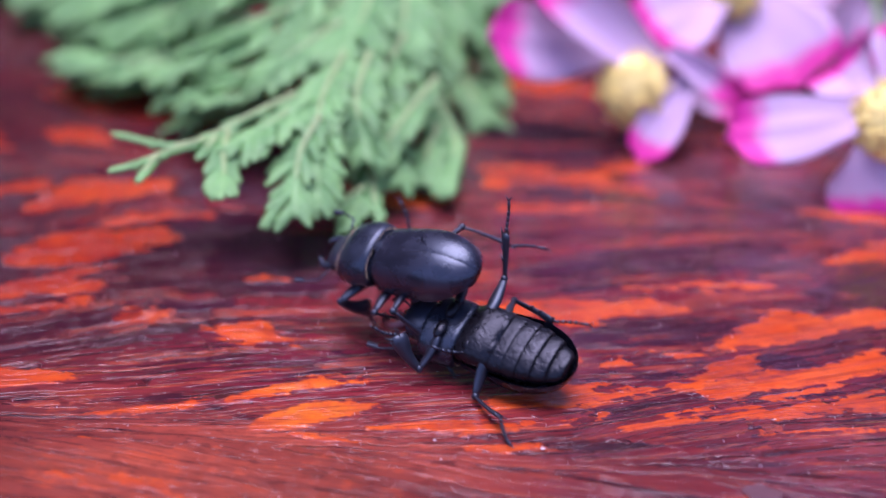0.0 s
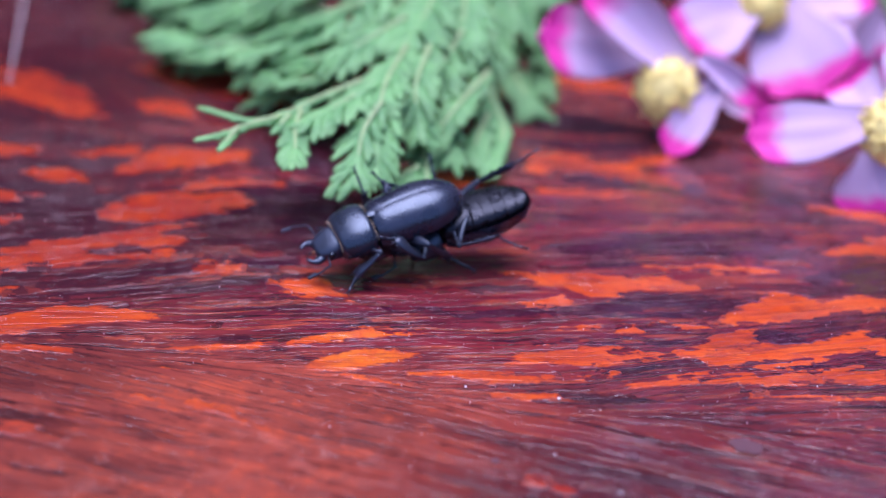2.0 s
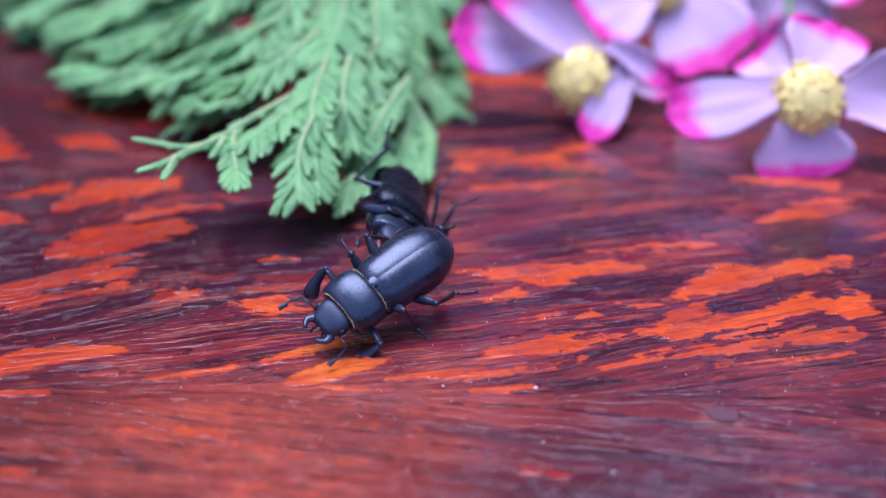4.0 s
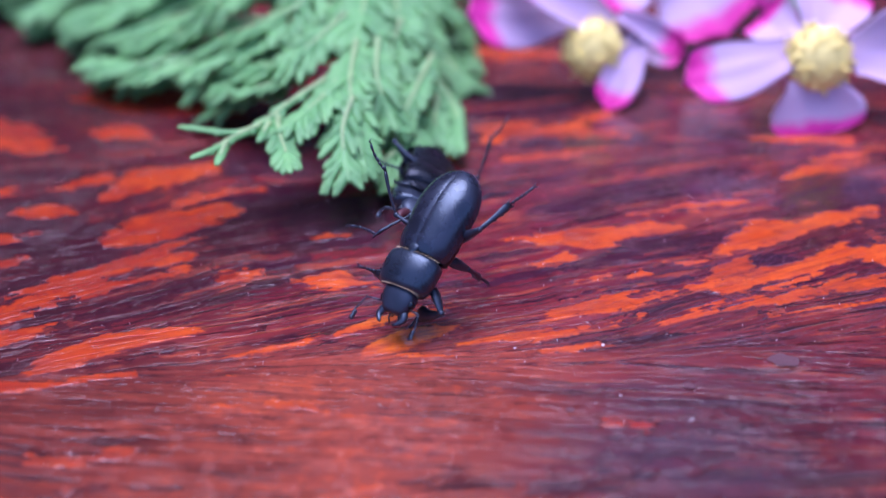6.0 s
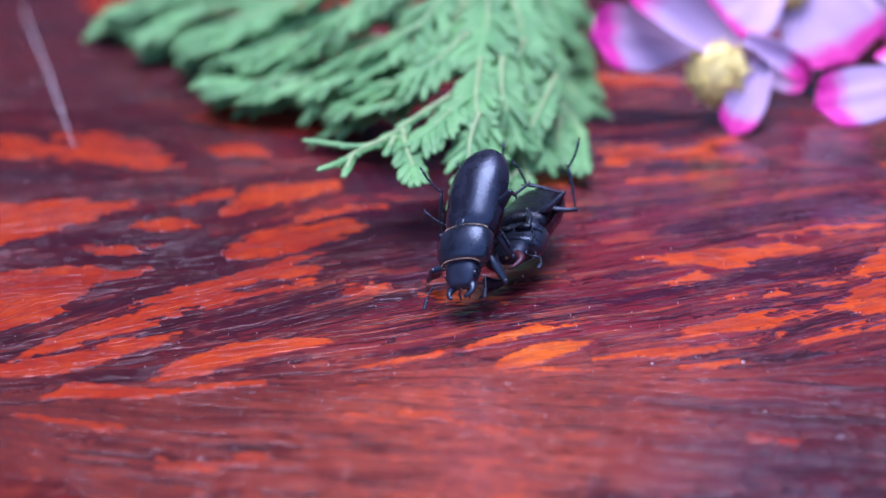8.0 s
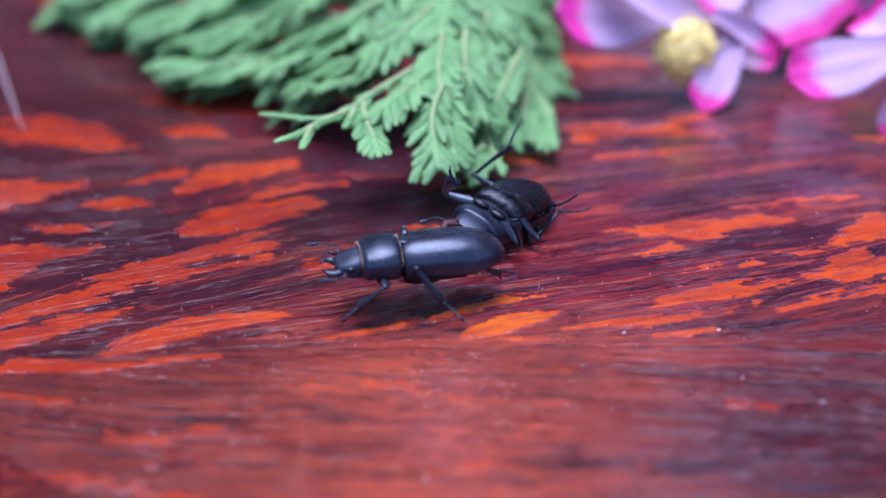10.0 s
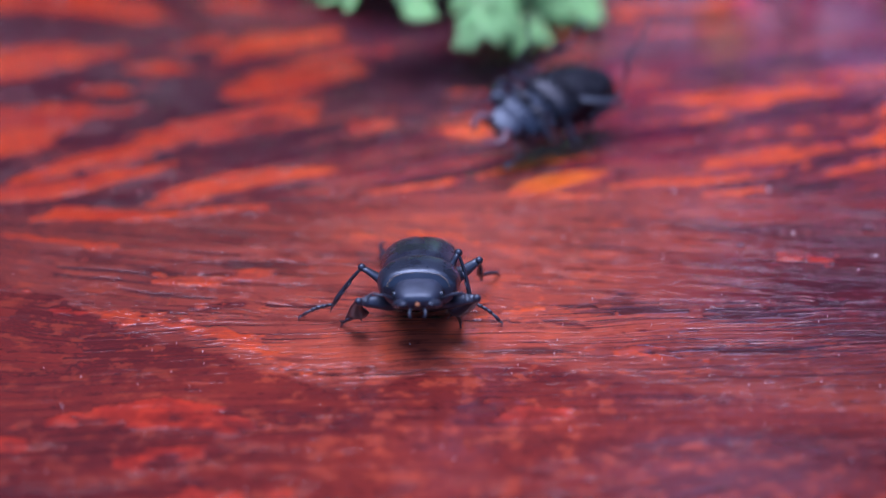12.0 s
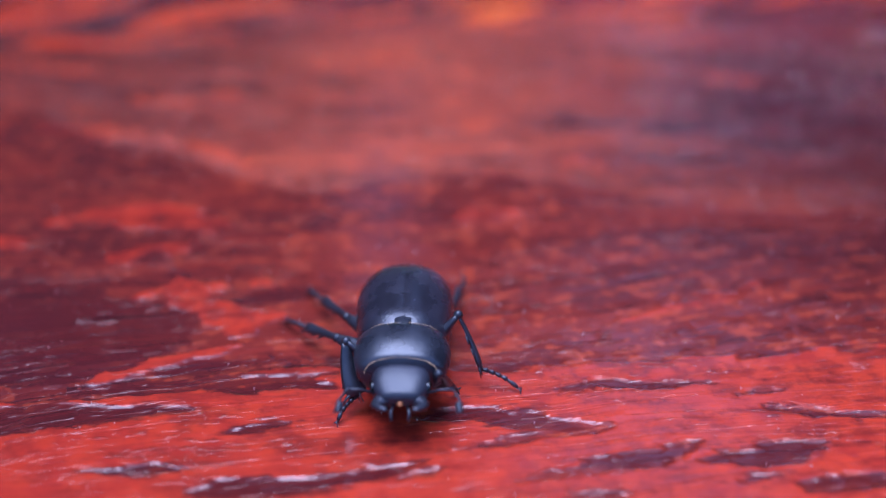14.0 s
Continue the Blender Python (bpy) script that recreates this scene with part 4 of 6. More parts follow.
def leg_parts(front, side):
    """Femur, tibia and tarsus, each along +x from its joint, its back along +z."""
    lf, lt, la = SPAN[front]

    def m(x, y, z):
        return (x * MM, y * MM, z * MM)

    fem = Shape()
    ts = np.linspace(0, 1, 9)
    fem.tube([m(lf * t, 0, 0.28 * math.sin(t * math.pi)) for t in ts], [r * MM for r in (0.62, 0.86, 0.98, 1.0, 0.95, 0.86, 0.74, 0.62, 0.5)], 12, 0.62)
    fem.ball(m(lf, 0, 0), (0.56 * MM,) * 3, 6, 8)
    tib = Shape()
    wide = 1.35 if front == 0 else 0.66
    radii = (0.42, 0.46, 0.52, 0.60, 0.70, 0.82, 0.95, 1.02, 0.74) if front == 0 else (0.55, 0.62, 0.66, 0.70, 0.76, 0.84, 0.94, 1.05, 0.8)
    bow = 0.4 if front == 0 else 0.2
    tib.tube([m(lt * t, 0, bow * math.sin(t * math.pi)) for t in ts], [r * MM * wide for r in radii], 10, 0.5, up=(0, 1, 0) if front == 0 else (0, 0, 1))
    for t in ((0.42, 0.56, 0.70, 0.84, 0.97) if front == 0 else (0.42, 0.64, 0.97)):
        size, q = (0.8 + 1.0 * t) if front == 0 else 0.75, lt * t
        tooth = [(q - 0.25, 0.2), (q + 0.25, 0.75 * size), (q + 0.8, 1.12 * size)]
        tib.tube([m(u, 0, v) if front == 0 else m(u, -side * v, 0) for u, v in tooth], [0.42 * MM, 0.27 * MM, 0.05 * MM] if front == 0 else [0.26 * MM, 0.17 * MM, 0.03 * MM], 6, 0.7)
    for w in (-0.4, 0.4):
        tib.tube([m(lt - 0.2, w, 0), m(lt + 1.0, w * 1.5, -0.25)], [0.16 * MM, 0.03 * MM], 5)
    tar = Shape()
    x = 0.0
    for i in range(5):
        step = la * (0.30 if i == 4 else 0.155)
        z0, z1 = 0.35 * math.sin(x / la * math.pi), 0.35 * math.sin((x + step) / la * math.pi)
        tar.tube([m(x, 0, z0), m(x + step * 0.65, 0, (z0 + z1) / 2), m(x + step, 0, z1)], [0.15 * MM, 0.25 * MM, 0.30 * MM if i < 4 else 0.2 * MM], 7)
        x += step
    for w in (-1, 1):
        tar.tube([m(x, 0, 0), m(x + 0.45, w * 0.38, 0.12), m(x + 0.75, w * 0.46, -0.42)], [0.13 * MM, 0.10 * MM, 0.02 * MM], 5)
    return fem.mesh("leg"), tib.mesh("tibia"), tar.mesh("tarsus")


HIPS = ((6.6, 2.6), (1.6, 2.9), (-1.8, 2.4))


def joint_frame(origin, along, back):
    """A pose at origin with x along and z as near to back as may be."""
    x = along.normalized()
    y = back.cross(x)
    y = y.normalized() if y.length > 1e-6 else x.orthogonal().normalized()
    z = x.cross(y)
    m = Matrix((x, y, z)).transposed().to_4x4()
    m.translation = origin
    return m


def bent_leg(front, side, foot, back):
    """Poses of femur, tibia and tarsus in the beetle's space that bring the claws to foot, the knee bent towards back."""
    lf, lt, la = (v * MM for v in SPAN[front])
    x, y = HIPS[front]
    hip = Vector((x * MM, side * y * MM, -2.4 * MM))
    reach = foot - hip
    most = (lf + lt + la) * 0.985
    if reach.length > most:
        reach = reach.normalized() * most
        foot = hip + reach
    # the foot trails along the way out, flatter than the shin
    trail = (reach.normalized() - back * 0.18).normalized()
    ankle = foot - trail * la
    d = ankle - hip
    n = max(min(d.length, (lf + lt) * 0.995), abs(lf - lt) * 1.15)
    d = d.normalized()
    ankle = hip + d * n
    c = (lf * lf + n * n - lt * lt) / (2 * lf * n)
    side_way = back - d * back.dot(d)
    side_way = side_way.normalized() if side_way.length > 1e-6 else d.orthogonal().normalized()
    knee = hip + d * (lf * c) + side_way * (lf * math.sqrt(max(0.0, 1 - c * c)))
    fem = joint_frame(hip, knee - hip, side_way)
    tib = joint_frame(knee, ankle - knee, side_way)
    tar = joint_frame(ankle, foot - ankle, back)
    return fem, fem.inverted() @ tib, fem.inverted() @ tar


def mandible(side, size):
    s = Shape()
    pts, rad = [], []
    for i in range(8):
        t = i / 7
        pts.append((size * (3.4 * t) * MM, side * (1.7 + 1.3 * size * math.sin(t * math.pi * 0.8) - 1.2 * t * t * size) * MM, (-0.3 + 0.5 * t * t) * MM))
        rad.append((1.0 - 0.72 * t) * MM * (0.8 + 0.2 * size))
    s.tube(pts, rad, 8, 0.75)
    p = Vector(pts[4])
    s.tube([p, p + Vector((0.5, -side * 0.9, 0.1)) * MM * size], [0.4 * MM, 0.06 * MM], 6)
    return s.mesh("mandible")


def antenna_mesh(side):
    s = Shape()
    a, b = Vector((0, side * 2.7, -0.4)), Vector((0.6, side * 5.6, 0.5))
    s.tube([a * MM, a.lerp(b, 0.5) * MM + Vector((0, 0, 0.0002)), b * MM], [0.16 * MM, 0.15 * MM, 0.2 * MM], 6)
    c = b
    for i in range(5):
        q = c + Vector((0.52, side * 0.16, 0.02))
        s.tube([c * MM, q * MM], [0.13 * MM, 0.17 * MM], 6)
        c = q
    for i in range(4):
        q = c + Vector((0.42, side * 0.05, -0.03))
        s.tube([c * MM, c.lerp(q, 0.5) * MM, (q + Vector((0.05, -side * 0.6, 0))) * MM], [0.16 * MM, 0.3 * MM, 0.2 * MM], 6)
        c = q
    return s.mesh("antenna")


def beetle(label, jaw, jaw_material):
    """A stag beetle about 26 mm long, head along +x, its origin in the middle of the body. Returns it and its six legs."""
    root = tagged(new("beetle"), label, "beetle", group="fighting beetles")
    for side in (-1, 1):
        part("wing_case", wing_case(side), SHELL_WARM, root)
    # a small triangular shield between the wing cases
    tri = Shape().ball((2.9 * MM, 0, 3.12 * MM), (1.15 * MM, 0.95 * MM, 0.22 * MM), 10, 16)
    part("scutellum", tri.mesh("scutellum"), SHELL, root)
    # belly: chest plate and five overlapping rings
    chest = lofted([(3.6, 3.9, 0.4, -2.4), (3.2, 4.6, 0.8, -3.2), (1.0, 4.9, 1.0, -3.6), (-1.6, 4.9, 1.0, -3.5), (-2.6, 4.6, 0.9, -3.0)])
    part("chest_plate", chest, BELLY, root, "ridged dark underside plate")
    for i in range(5):
        x = -2.2 - i * 2.05
        w = 4.85 * math.sqrt(max(0.05, 1 - (max(0, i - 0.2) / 5.0) ** 2.2))
        w2 = 4.85 * math.sqrt(max(0.05, 1 - (max(0, i + 0.7) / 5.15) ** 2.2))
        b = -3.05 + 0.16 * i * i * 0.55
        ring = lofted([(x + 0.3, w * 0.98, 0.9, b + 0.06), (x - 0.1, w * 0.99, 0.9, b + 0.02), (x - 1.5, (w + w2) / 2, 0.8, b - 0.02),
                       (x - 2.0, w2 * 0.99, 0.7, b - 0.02), (x - 2.15, w2 * 0.98, 0.5, b + 0.07)])
        part("belly_ring", ring, BELLY, root)
    neck = lofted([(9.6, 3.4, 2.2, -2.2), (3.2, 3.4, 2.2, -2.4)], 20)
    part("neck", neck, BELLY, root)
    # pronotum
    st = []
    for i in range(15):
        t = i / 14
        x = 3.75 + 6.2 * t
        w = 5.25 * (0.74 + 0.28 * math.sin(math.pi * (0.24 + 0.54 * t))) * (1 - 0.05 * t * t) * (1 if 0.03 < t < 0.96 else 0.94)
        h = 3.75 * (0.82 + 0.2 * math.sin(math.pi * (0.15 + 0.6 * t))) * (1 - 0.28 * t * t)
        rim = 0.93 if i in (0, 14) else 1.0
        st.append((x, w * rim, h * rim, -2.6 + 0.3 * t + (0.25 if i in (0, 14) else 0)))
    part("pronotum", lofted(st, 36, 2.25), SHELL, root)
    part("hair_fringe", bristle_row(9.95, 3.9, 2.55, -1.6, 60, 0.20, 0.9), HAIR, root, "golden hair fringe")
    part("hair_fringe", bristle_row(3.7, 4.45, 3.2, -1.8, 60, 0.16, -0.9), HAIR, root, "golden hair fringe")
    # head
    head = lofted([(9.2, 2.6, 1.5, -1.9), (9.9, 3.0, 1.75, -2.0), (10.8, 3.2, 1.65, -2.0), (11.8, 3.1, 1.3, -1.9), (12.7, 2.7, 0.95, -1.6),
                   (13.4, 2.2, 0.6, -1.3), (13.9, 1.7, 0.35, -1.0)], 28, 2.9)
    head_ob = part("head", head, HEAD, root)
    for side in (-1, 1):
        jaw_ob = part("mandible", mandible(side, jaw), jaw_material, root)
        jaw_ob.location = (13.1 * MM, 0, -0.4 * MM)
        part("eye", Shape().ball((11.7 * MM, side * 2.95 * MM, 0.0 * MM), (0.7 * MM, 0.45 * MM, 0.6 * MM)).mesh("eye"), EYE, head_ob)
        feeler = part("antenna", antenna_mesh(side), LEG, root)
        feeler.location = (12.4 * MM, 0, 0)
        palp = Shape().tube([(13.4 * MM, side * 0.7 * MM, -1.1 * MM), (14.4 * MM, side * 1.0 * MM, -1.5 * MM), (15.1 * MM, side * 0.9 * MM, -2.1 * MM)],
                            [0.18 * MM, 0.2 * MM, 0.14 * MM], 6)
        part("palp", palp.mesh("palp"), LEG, head_ob)
    part("mouth_brush", Shape().ball((14.0 * MM, 0, -0.7 * MM), (0.45 * MM, 0.34 * MM, 0.3 * MM)).mesh("mouth_brush"), AMBER, root, "small amber mouth brush")
    legs = []
    for front, (x, y) in enumerate(HIPS):
        for side in (1, -1):
            fem, tib, tar = leg_parts(front, side)
            leg = part("leg", fem, LEG, root)
            legs.append((leg, part("tibia", tib, LEG, leg), part("tarsus", tar, LEG, leg), front, side))
            coxa = Shape().ball((x * MM, side * (y - 0.8) * MM, -2.75 * MM), (0.85 * MM, 1.7 * MM, 0.55 * MM))
            part("coxa", coxa.mesh("coxa"), BELLY, root)
    return root, legs


victor, victor_legs = beetle("shiny black beetle with dark plum wing cases, upright on the table", 0.82, SHELL)
loser, loser_legs = beetle("black beetle lying on its back, dull segmented belly up", 1.25, RUST)


# ---------------------------------------------------------------- conifer sprig
def through_points(points, count):
    """Points evenly along a smooth line through the given ones."""
    p = [points[0] * 2 - points[1], *points, points[-1] * 2 - points[-2]]
    fine = []
    for i in range(len(points) - 1):
        a, b, c, d = p[i:i + 4]
        for k in range(12):
            t = k / 12
            fine.append(0.5 * (b * 2 + (c - a) * t + (a * 2 - b * 5 + c * 4 - d) * t * t + (b * 3 - a - c * 3 + d) * t ** 3))
    fine.append(points[-1])
    steps = [(v - u).length for u, v in zip(fine, fine[1:])]
    whole, out, k, gone = sum(steps), [], 0, 0.0
    for i in range(count):
        want = whole * i / (count - 1)
        while k < len(steps) - 1 and gone + steps[k] < want:
            gone += steps[k]
            k += 1
        out.append(fine[k].lerp(fine[k + 1], min(1.0, (want - gone) / max(steps[k], 1e-9))))
    return out, whole


def frond(points, left, right, loose, seed):
    """A flat spray of narrow scale-leaved fingers on both sides of a line, in millimetres. Returns the meshes of leaves and stem."""
    rng = random.Random(seed)
    pts = [Vector(p) * 0.001 for p in points]
    leaves, tips = Shape(), []

    def finger(p, d, n, reach, thick):
        """A narrow flat branchlet of overlapping scales, pointed at its end."""
        s = n.cross(d).normalized()
        scales = max(2, int(reach / 0.0011))
        curl, dip = rng.uniform(-0.12, 0.10), rng.uniform(0.02, 0.22)
        line, rad = [], []
        for i in range(scales * 3 + 1):
            t = i / (scales * 3)
            line.append(p + d * (reach * t) + s * (curl * reach * t * t) - n * (dip * reach * t * t))
            bulge = (0.94, 1.0, 1.02)[i % 3]
            rad.append(thick * bulge * (0.80 + 0.20 * min(1, t * 3)) * (1.0 if t < 0.55 else 1 - 0.42 * (t - 0.55) / 0.45) * (1.0 if t < 0.9 else 0.82 if t < 0.97 else 0.45))
        before = len(leaves.verts)
        leaves.tube(line, rad, 7, 0.46, up=n)
        tips.extend([min(1.0, 0.1 + 0.9 * min(k // 7, len(line)) / len(line)) for k in range(len(leaves.verts) - before)])
        return line

    def lined(line, thick):
        before = len(leaves.verts)
        count = len(line)
        rad = [thick * (1.0, 0.86, 0.98)[i % 3] * (1 if i < count - 3 else 0.92 - 0.2 * (i - count + 3)) for i in range(count)]
        leaves.tube(line, rad, 7, 0.5, up=(0, 0, 1))
        tips.extend([min(1.0, 0.9 * min(k // 7, count) / count) for k in range(len(leaves.verts) - before)])

    whole = through_points(pts, 8)[1]
    line, _ = through_points(pts, max(8, int(whole / 0.0007)))
    lined(line, 0.00095)
    step = 0.0027 * loose
    for sgn, longest in ((1, left), (-1, right)):
        if longest <= 0:
            continue
        gone = step * (0.5 if sgn > 0 else 1.0)
        while gone < whole - 0.0012:
            t = gone / whole
            i = min(len(line) - 2, int(t * (len(line) - 1)))
            d = (line[i + 1] - line[max(0, i - 1)]).normalized()
            s = Vector((0, 0, 1)).cross(d)
            s = s.normalized() if s.length > 0.2 else Vector((1, 0, 0))
            n = d.cross(s).normalized()
            a = radians(rng.uniform(24, 35)) * sgn
            way = (d * math.cos(a) + s * math.sin(a) + n * rng.uniform(-0.16, 0.06)).normalized()
            shape = min(1.0, 0.55 + 1.5 * t) * min(1.0, (1 - t) * 2.4 + 0.30)
            reach = max(0.0012, longest * 0.0017 * shape * rng.uniform(0.8, 1.15))
            thick = 0.00098 * rng.uniform(0.9, 1.1)
            twig = finger(line[i], way, n, reach, thick)
            if reach > 0.0052:
                for k, share in enumerate((0.42,) if reach < 0.0085 else (0.3, 0.55)):
                    side_way = s * sgn if k % 2 == 0 else d
                    b = (way * 0.90 + side_way * 0.44 + n * rng.uniform(-0.1, 0.05)).normalized()
                    finger(twig[int(share * (len(twig) - 1))], b, n, reach * (0.58 - 0.3 * share) * rng.uniform(0.85, 1.15), thick * 0.9)
            gone += step * rng.uniform(0.85, 1.15)
    me = leaves.mesh("leaf_spray")
    at = me.attributes.new("tip", "FLOAT", "POINT")
    at.data.foreach_set("value", np.array(tips, dtype=np.float32))
    core = line[:max(3, int(len(line) * 0.7))]
    stem = Shape().tube([p + Vector((0, 0, 0.00032)) for p in core], [0.00062 * (1 - 0.6 * i / len(core)) for i in range(len(core))], 6)
    return me, stem.mesh("stem")


# the line of each frond, longest fingers on its left and right, and how loosely they stand
fronds_a = [
    ([(-5.4, 73.4, 17.0), (-12.1, 64.9, 16.0), (-17.0, 58.4, 15.0), (-22.0, 54.1, 15.0), (-32.1, 58.5, 14.8)], 1.5, 2.2, 2.2),
    ([(-17.6, 56.4, 15.0), (-22.3, 50.9, 15.0), (-24.9, 47.1, 15.0), (-28.8, 43.2, 15.0)], 0.9, 1.2, 2),
    ([(-23.1, 49.2, 15.0), (-24.5, 42.2, 14.0)], 0, 0, 1),
    ([(-14.8, 62.9, 15.0), (-14.1, 53.6, 14.5), (-12.9, 47.4, 13.5), (-12.0, 39.7, 13.0)], 2.8, 2.8, 1.1),
    ([(-16.0, 57.3, 15.0), (-17.8, 51.6, 14.0)], 0, 0, 1),
    ([(-0.8, 77.4, 18.0), (-6.1, 64.7, 17.0), (-10.8, 56.9, 16.0), (-14.5, 52.8, 15.0)], 5.5, 3, 1),
    ([(-1.1, 62.8, 17.0), (-3.0, 56.8, 14.0), (-3.0, 51.4, 11.0), (-2.2, 46.0, 8.0)], 4.5, 5, 1),
]
fronds_b = [
    ([(-0.2, 84.1, 20.0), (-1.5, 68.5, 18.0), (-1.0, 59.8, 14.0), (0.5, 48.1, 8.0)], 5, 5.5, 1),
    ([(3.9, 84.9, 20.0), (3.4, 72.0, 17.0), (5.5, 66.0, 12.0), (6.6, 62.7, 10.0)], 5, 5, 1),
    ([(14.4, 91.3, 14.0), (10.5, 78.0, 12.0), (7.7, 71.3, 9.0), (5.7, 65.0, 6.0), (4.1, 52.3, 3.0)], 3.5, 4, 1),
    ([(6.6, 66.0, 6.5), (7.6, 61.2, 4.5), (8.9, 56.9, 2.5)], 1.5, 1.5, 1.2),
    ([(6.0, 62.4, 6.0), (3.0, 60.9, 4.5), (-0.5, 59.2, 3.5)], 1.5, 2, 1.2),
    ([(14.1, 110.0, 12.0), (14.3, 95.7, 9.0), (18.2, 86.0, 5.0), (18.6, 67.9, 3.0)], 1.5, 5, 1),
    ([(10.3, 80.6, 11.0), (9.3, 74.1, 8.0), (10.7, 67.7, 5.0)], 4, 3.5, 1),
]
fronds_c = [
    ([(15.0, 87.6, 7.0), (14.0, 78.3, 5.0), (15.1, 71.2, 3.0)], 3, 3, 1),
    ([(14.4, 121.7, 8.0), (18.6, 113.4, 4.0), (23.2, 104.8, 1.2)], 4.5, 4.5, 1),
    ([(13.9, 128.7, 8.0), (20.2, 127.5, 4.5), (23.2, 114.7, 2.0)], 4, 3, 1),
    ([(-21.4, 107.4, 13.0), (-34.1, 109.0, 10.0), (-44.7, 110.1, 8.0), (-56.8, 116.8, 7.0)], 6, 6.5, 1),
    ([(-28.5, 103.4, 11.0), (-39.4, 106.7, 8.0), (-48.9, 108.3, 6.0)], 4.5, 4.5, 1),
    ([(-12.2, 91.6, 15.0), (-20.7, 90.6, 12.0), (-28.4, 91.2, 9.0)], 6, 6, 1),
    ([(-9.6, 81.4, 16.0), (-16.5, 81.8, 13.0), (-24.7, 83.3, 11.0)], 3, 4, 1),
]
fronds_d = [
    ([(-27.6, 98.6, 11.0), (-29.4, 97.4, 9.0), (-28.4, 94.0, 8.0)], 2, 2, 1.2),
    ([(-23.7, 129.6, 18.0), (-40.7, 132.4, 14.0), (-53.1, 135.4, 11.0), (-60.5, 140.5, 9.0)], 7.5, 7.5, 1),
    ([(-36.3, 142.1, 16.0), (-54.9, 155.6, 12.0), (-67.6, 153.9, 9.0), (-74.7, 148.6, 6.0)], 7.5, 7, 1),
    ([(-50.5, 164.2, 14.0), (-71.7, 166.5, 10.0), (-85.0, 166.7, 7.0)], 7.5, 7, 1),
    ([(-23.2, 103.4, 13.0), (-25.2, 95.8, 11.0), (-22.1, 88.7, 9.0)], 2.5, 2.5, 1.2),
    ([(-4.5, 113.7, 27.0), (-9.7, 103.5, 23.0), (-17.3, 96.6, 18.0)], 7, 7, 1.2),
    ([(2.0, 114.9, 27.0), (1.7, 98.6, 23.0), (-0.7, 84.0, 20.0)], 7, 7, 1.2),
]
fronds_e = [
    ([(6.5, 114.9, 25.0), (8.2, 99.1, 21.0), (7.0, 90.6, 16.0)], 7, 7, 1.2),
    ([(12.0, 130.5, 23.0), (15.0, 124.1, 18.0), (17.9, 118.1, 13.0)], 6, 6, 1.2),
    ([(-12.1, 120.0, 27.0), (-24.8, 114.3, 21.0), (-36.6, 116.3, 15.0)], 7, 7, 1.2),
    ([(-23.3, 133.1, 25.0), (-42.2, 131.9, 17.0), (-54.9, 129.1, 11.0)], 7, 7, 1.2),
    ([(-11.3, 99.2, 22.0), (-22.6, 102.0, 17.0), (-30.0, 105.7, 13.0)], 6, 6, 1.1),
    ([(-2.0, 94.1, 22.0), (-9.2, 85.4, 19.0), (-15.2, 83.4, 16.0)], 6, 6, 1.1),
    ([(8.6, 95.4, 20.0), (6.3, 87.3, 16.0), (5.1, 80.2, 13.0)], 6, 6, 1.1),
]
fronds_f = [
    ([(14.6, 160.4, 22.0), (19.1, 151.4, 16.0), (20.5, 143.5, 11.0)], 6, 6, 1.2),
    ([(16.2, 125.7, 14.0), (19.8, 126.8, 9.0), (22.0, 121.8, 6.0)], 4, 4, 1.1),
    ([(-31.5, 152.8, 24.0), (-56.2, 167.7, 16.0), (-76.9, 170.8, 10.0)], 7, 7, 1.2),
    ([(-16.8, 153.0, 26.0), (-18.7, 133.3, 24.0), (-20.9, 118.3, 20.0)], 7, 7, 1.2),
    ([(1.7, 164.4, 24.0), (7.6, 141.3, 22.0), (11.6, 123.5, 18.0)], 7, 7, 1.2),
    ([(-13.1, 97.4, 18.0), (-24.3, 98.8, 14.0), (-32.9, 97.6, 11.0)], 6.5, 6.5, 1.1),
    ([(-19.5, 109.7, 17.0), (-33.1, 115.8, 13.0), (-47.3, 121.6, 9.0)], 7.5, 7.5, 1.1),
]
fronds_g = [
    ([(-28.5, 122.1, 16.0), (-40.8, 124.8, 12.0), (-52.4, 128.2, 9.0)], 7.5, 7.5, 1.1),
    ([(-7.5, 88.3, 17.0), (-14.6, 86.4, 15.0), (-23.9, 96.4, 12.0)], 6, 6, 1.1),
    ([(-35.1, 145.0, 16.0), (-49.5, 142.9, 12.0), (-64.0, 140.8, 8.0)], 7.5, 7.5, 1.1),
    ([(-2.0, 112.2, 23.0), (-6.9, 99.3, 20.0), (-12.1, 90.6, 17.0)], 6, 6, 1.1),
    ([(11.4, 112.9, 19.0), (13.0, 107.8, 15.0), (12.7, 99.8, 12.0)], 5, 5, 1.1),
    ([(-49.0, 176.5, 14.0), (-66.8, 172.8, 10.0), (-82.4, 166.2, 7.0)], 7.5, 7.5, 1.1),
]
fronds = fronds_a + fronds_b + fronds_c + fronds_d + fronds_e + fronds_f + fronds_g
sprig = tagged(new("conifer_sprig"), "fresh green flat conifer sprig lying on the table", "sprig")
for k, (line, left, right, loose) in enumerate(fronds):
    leaves, stem = frond(line, left, right, loose, 40 + k)
    spray_ob = part("leaf_spray", leaves, LEAF, sprig)
    part("stem", stem, TWIG, spray_ob)
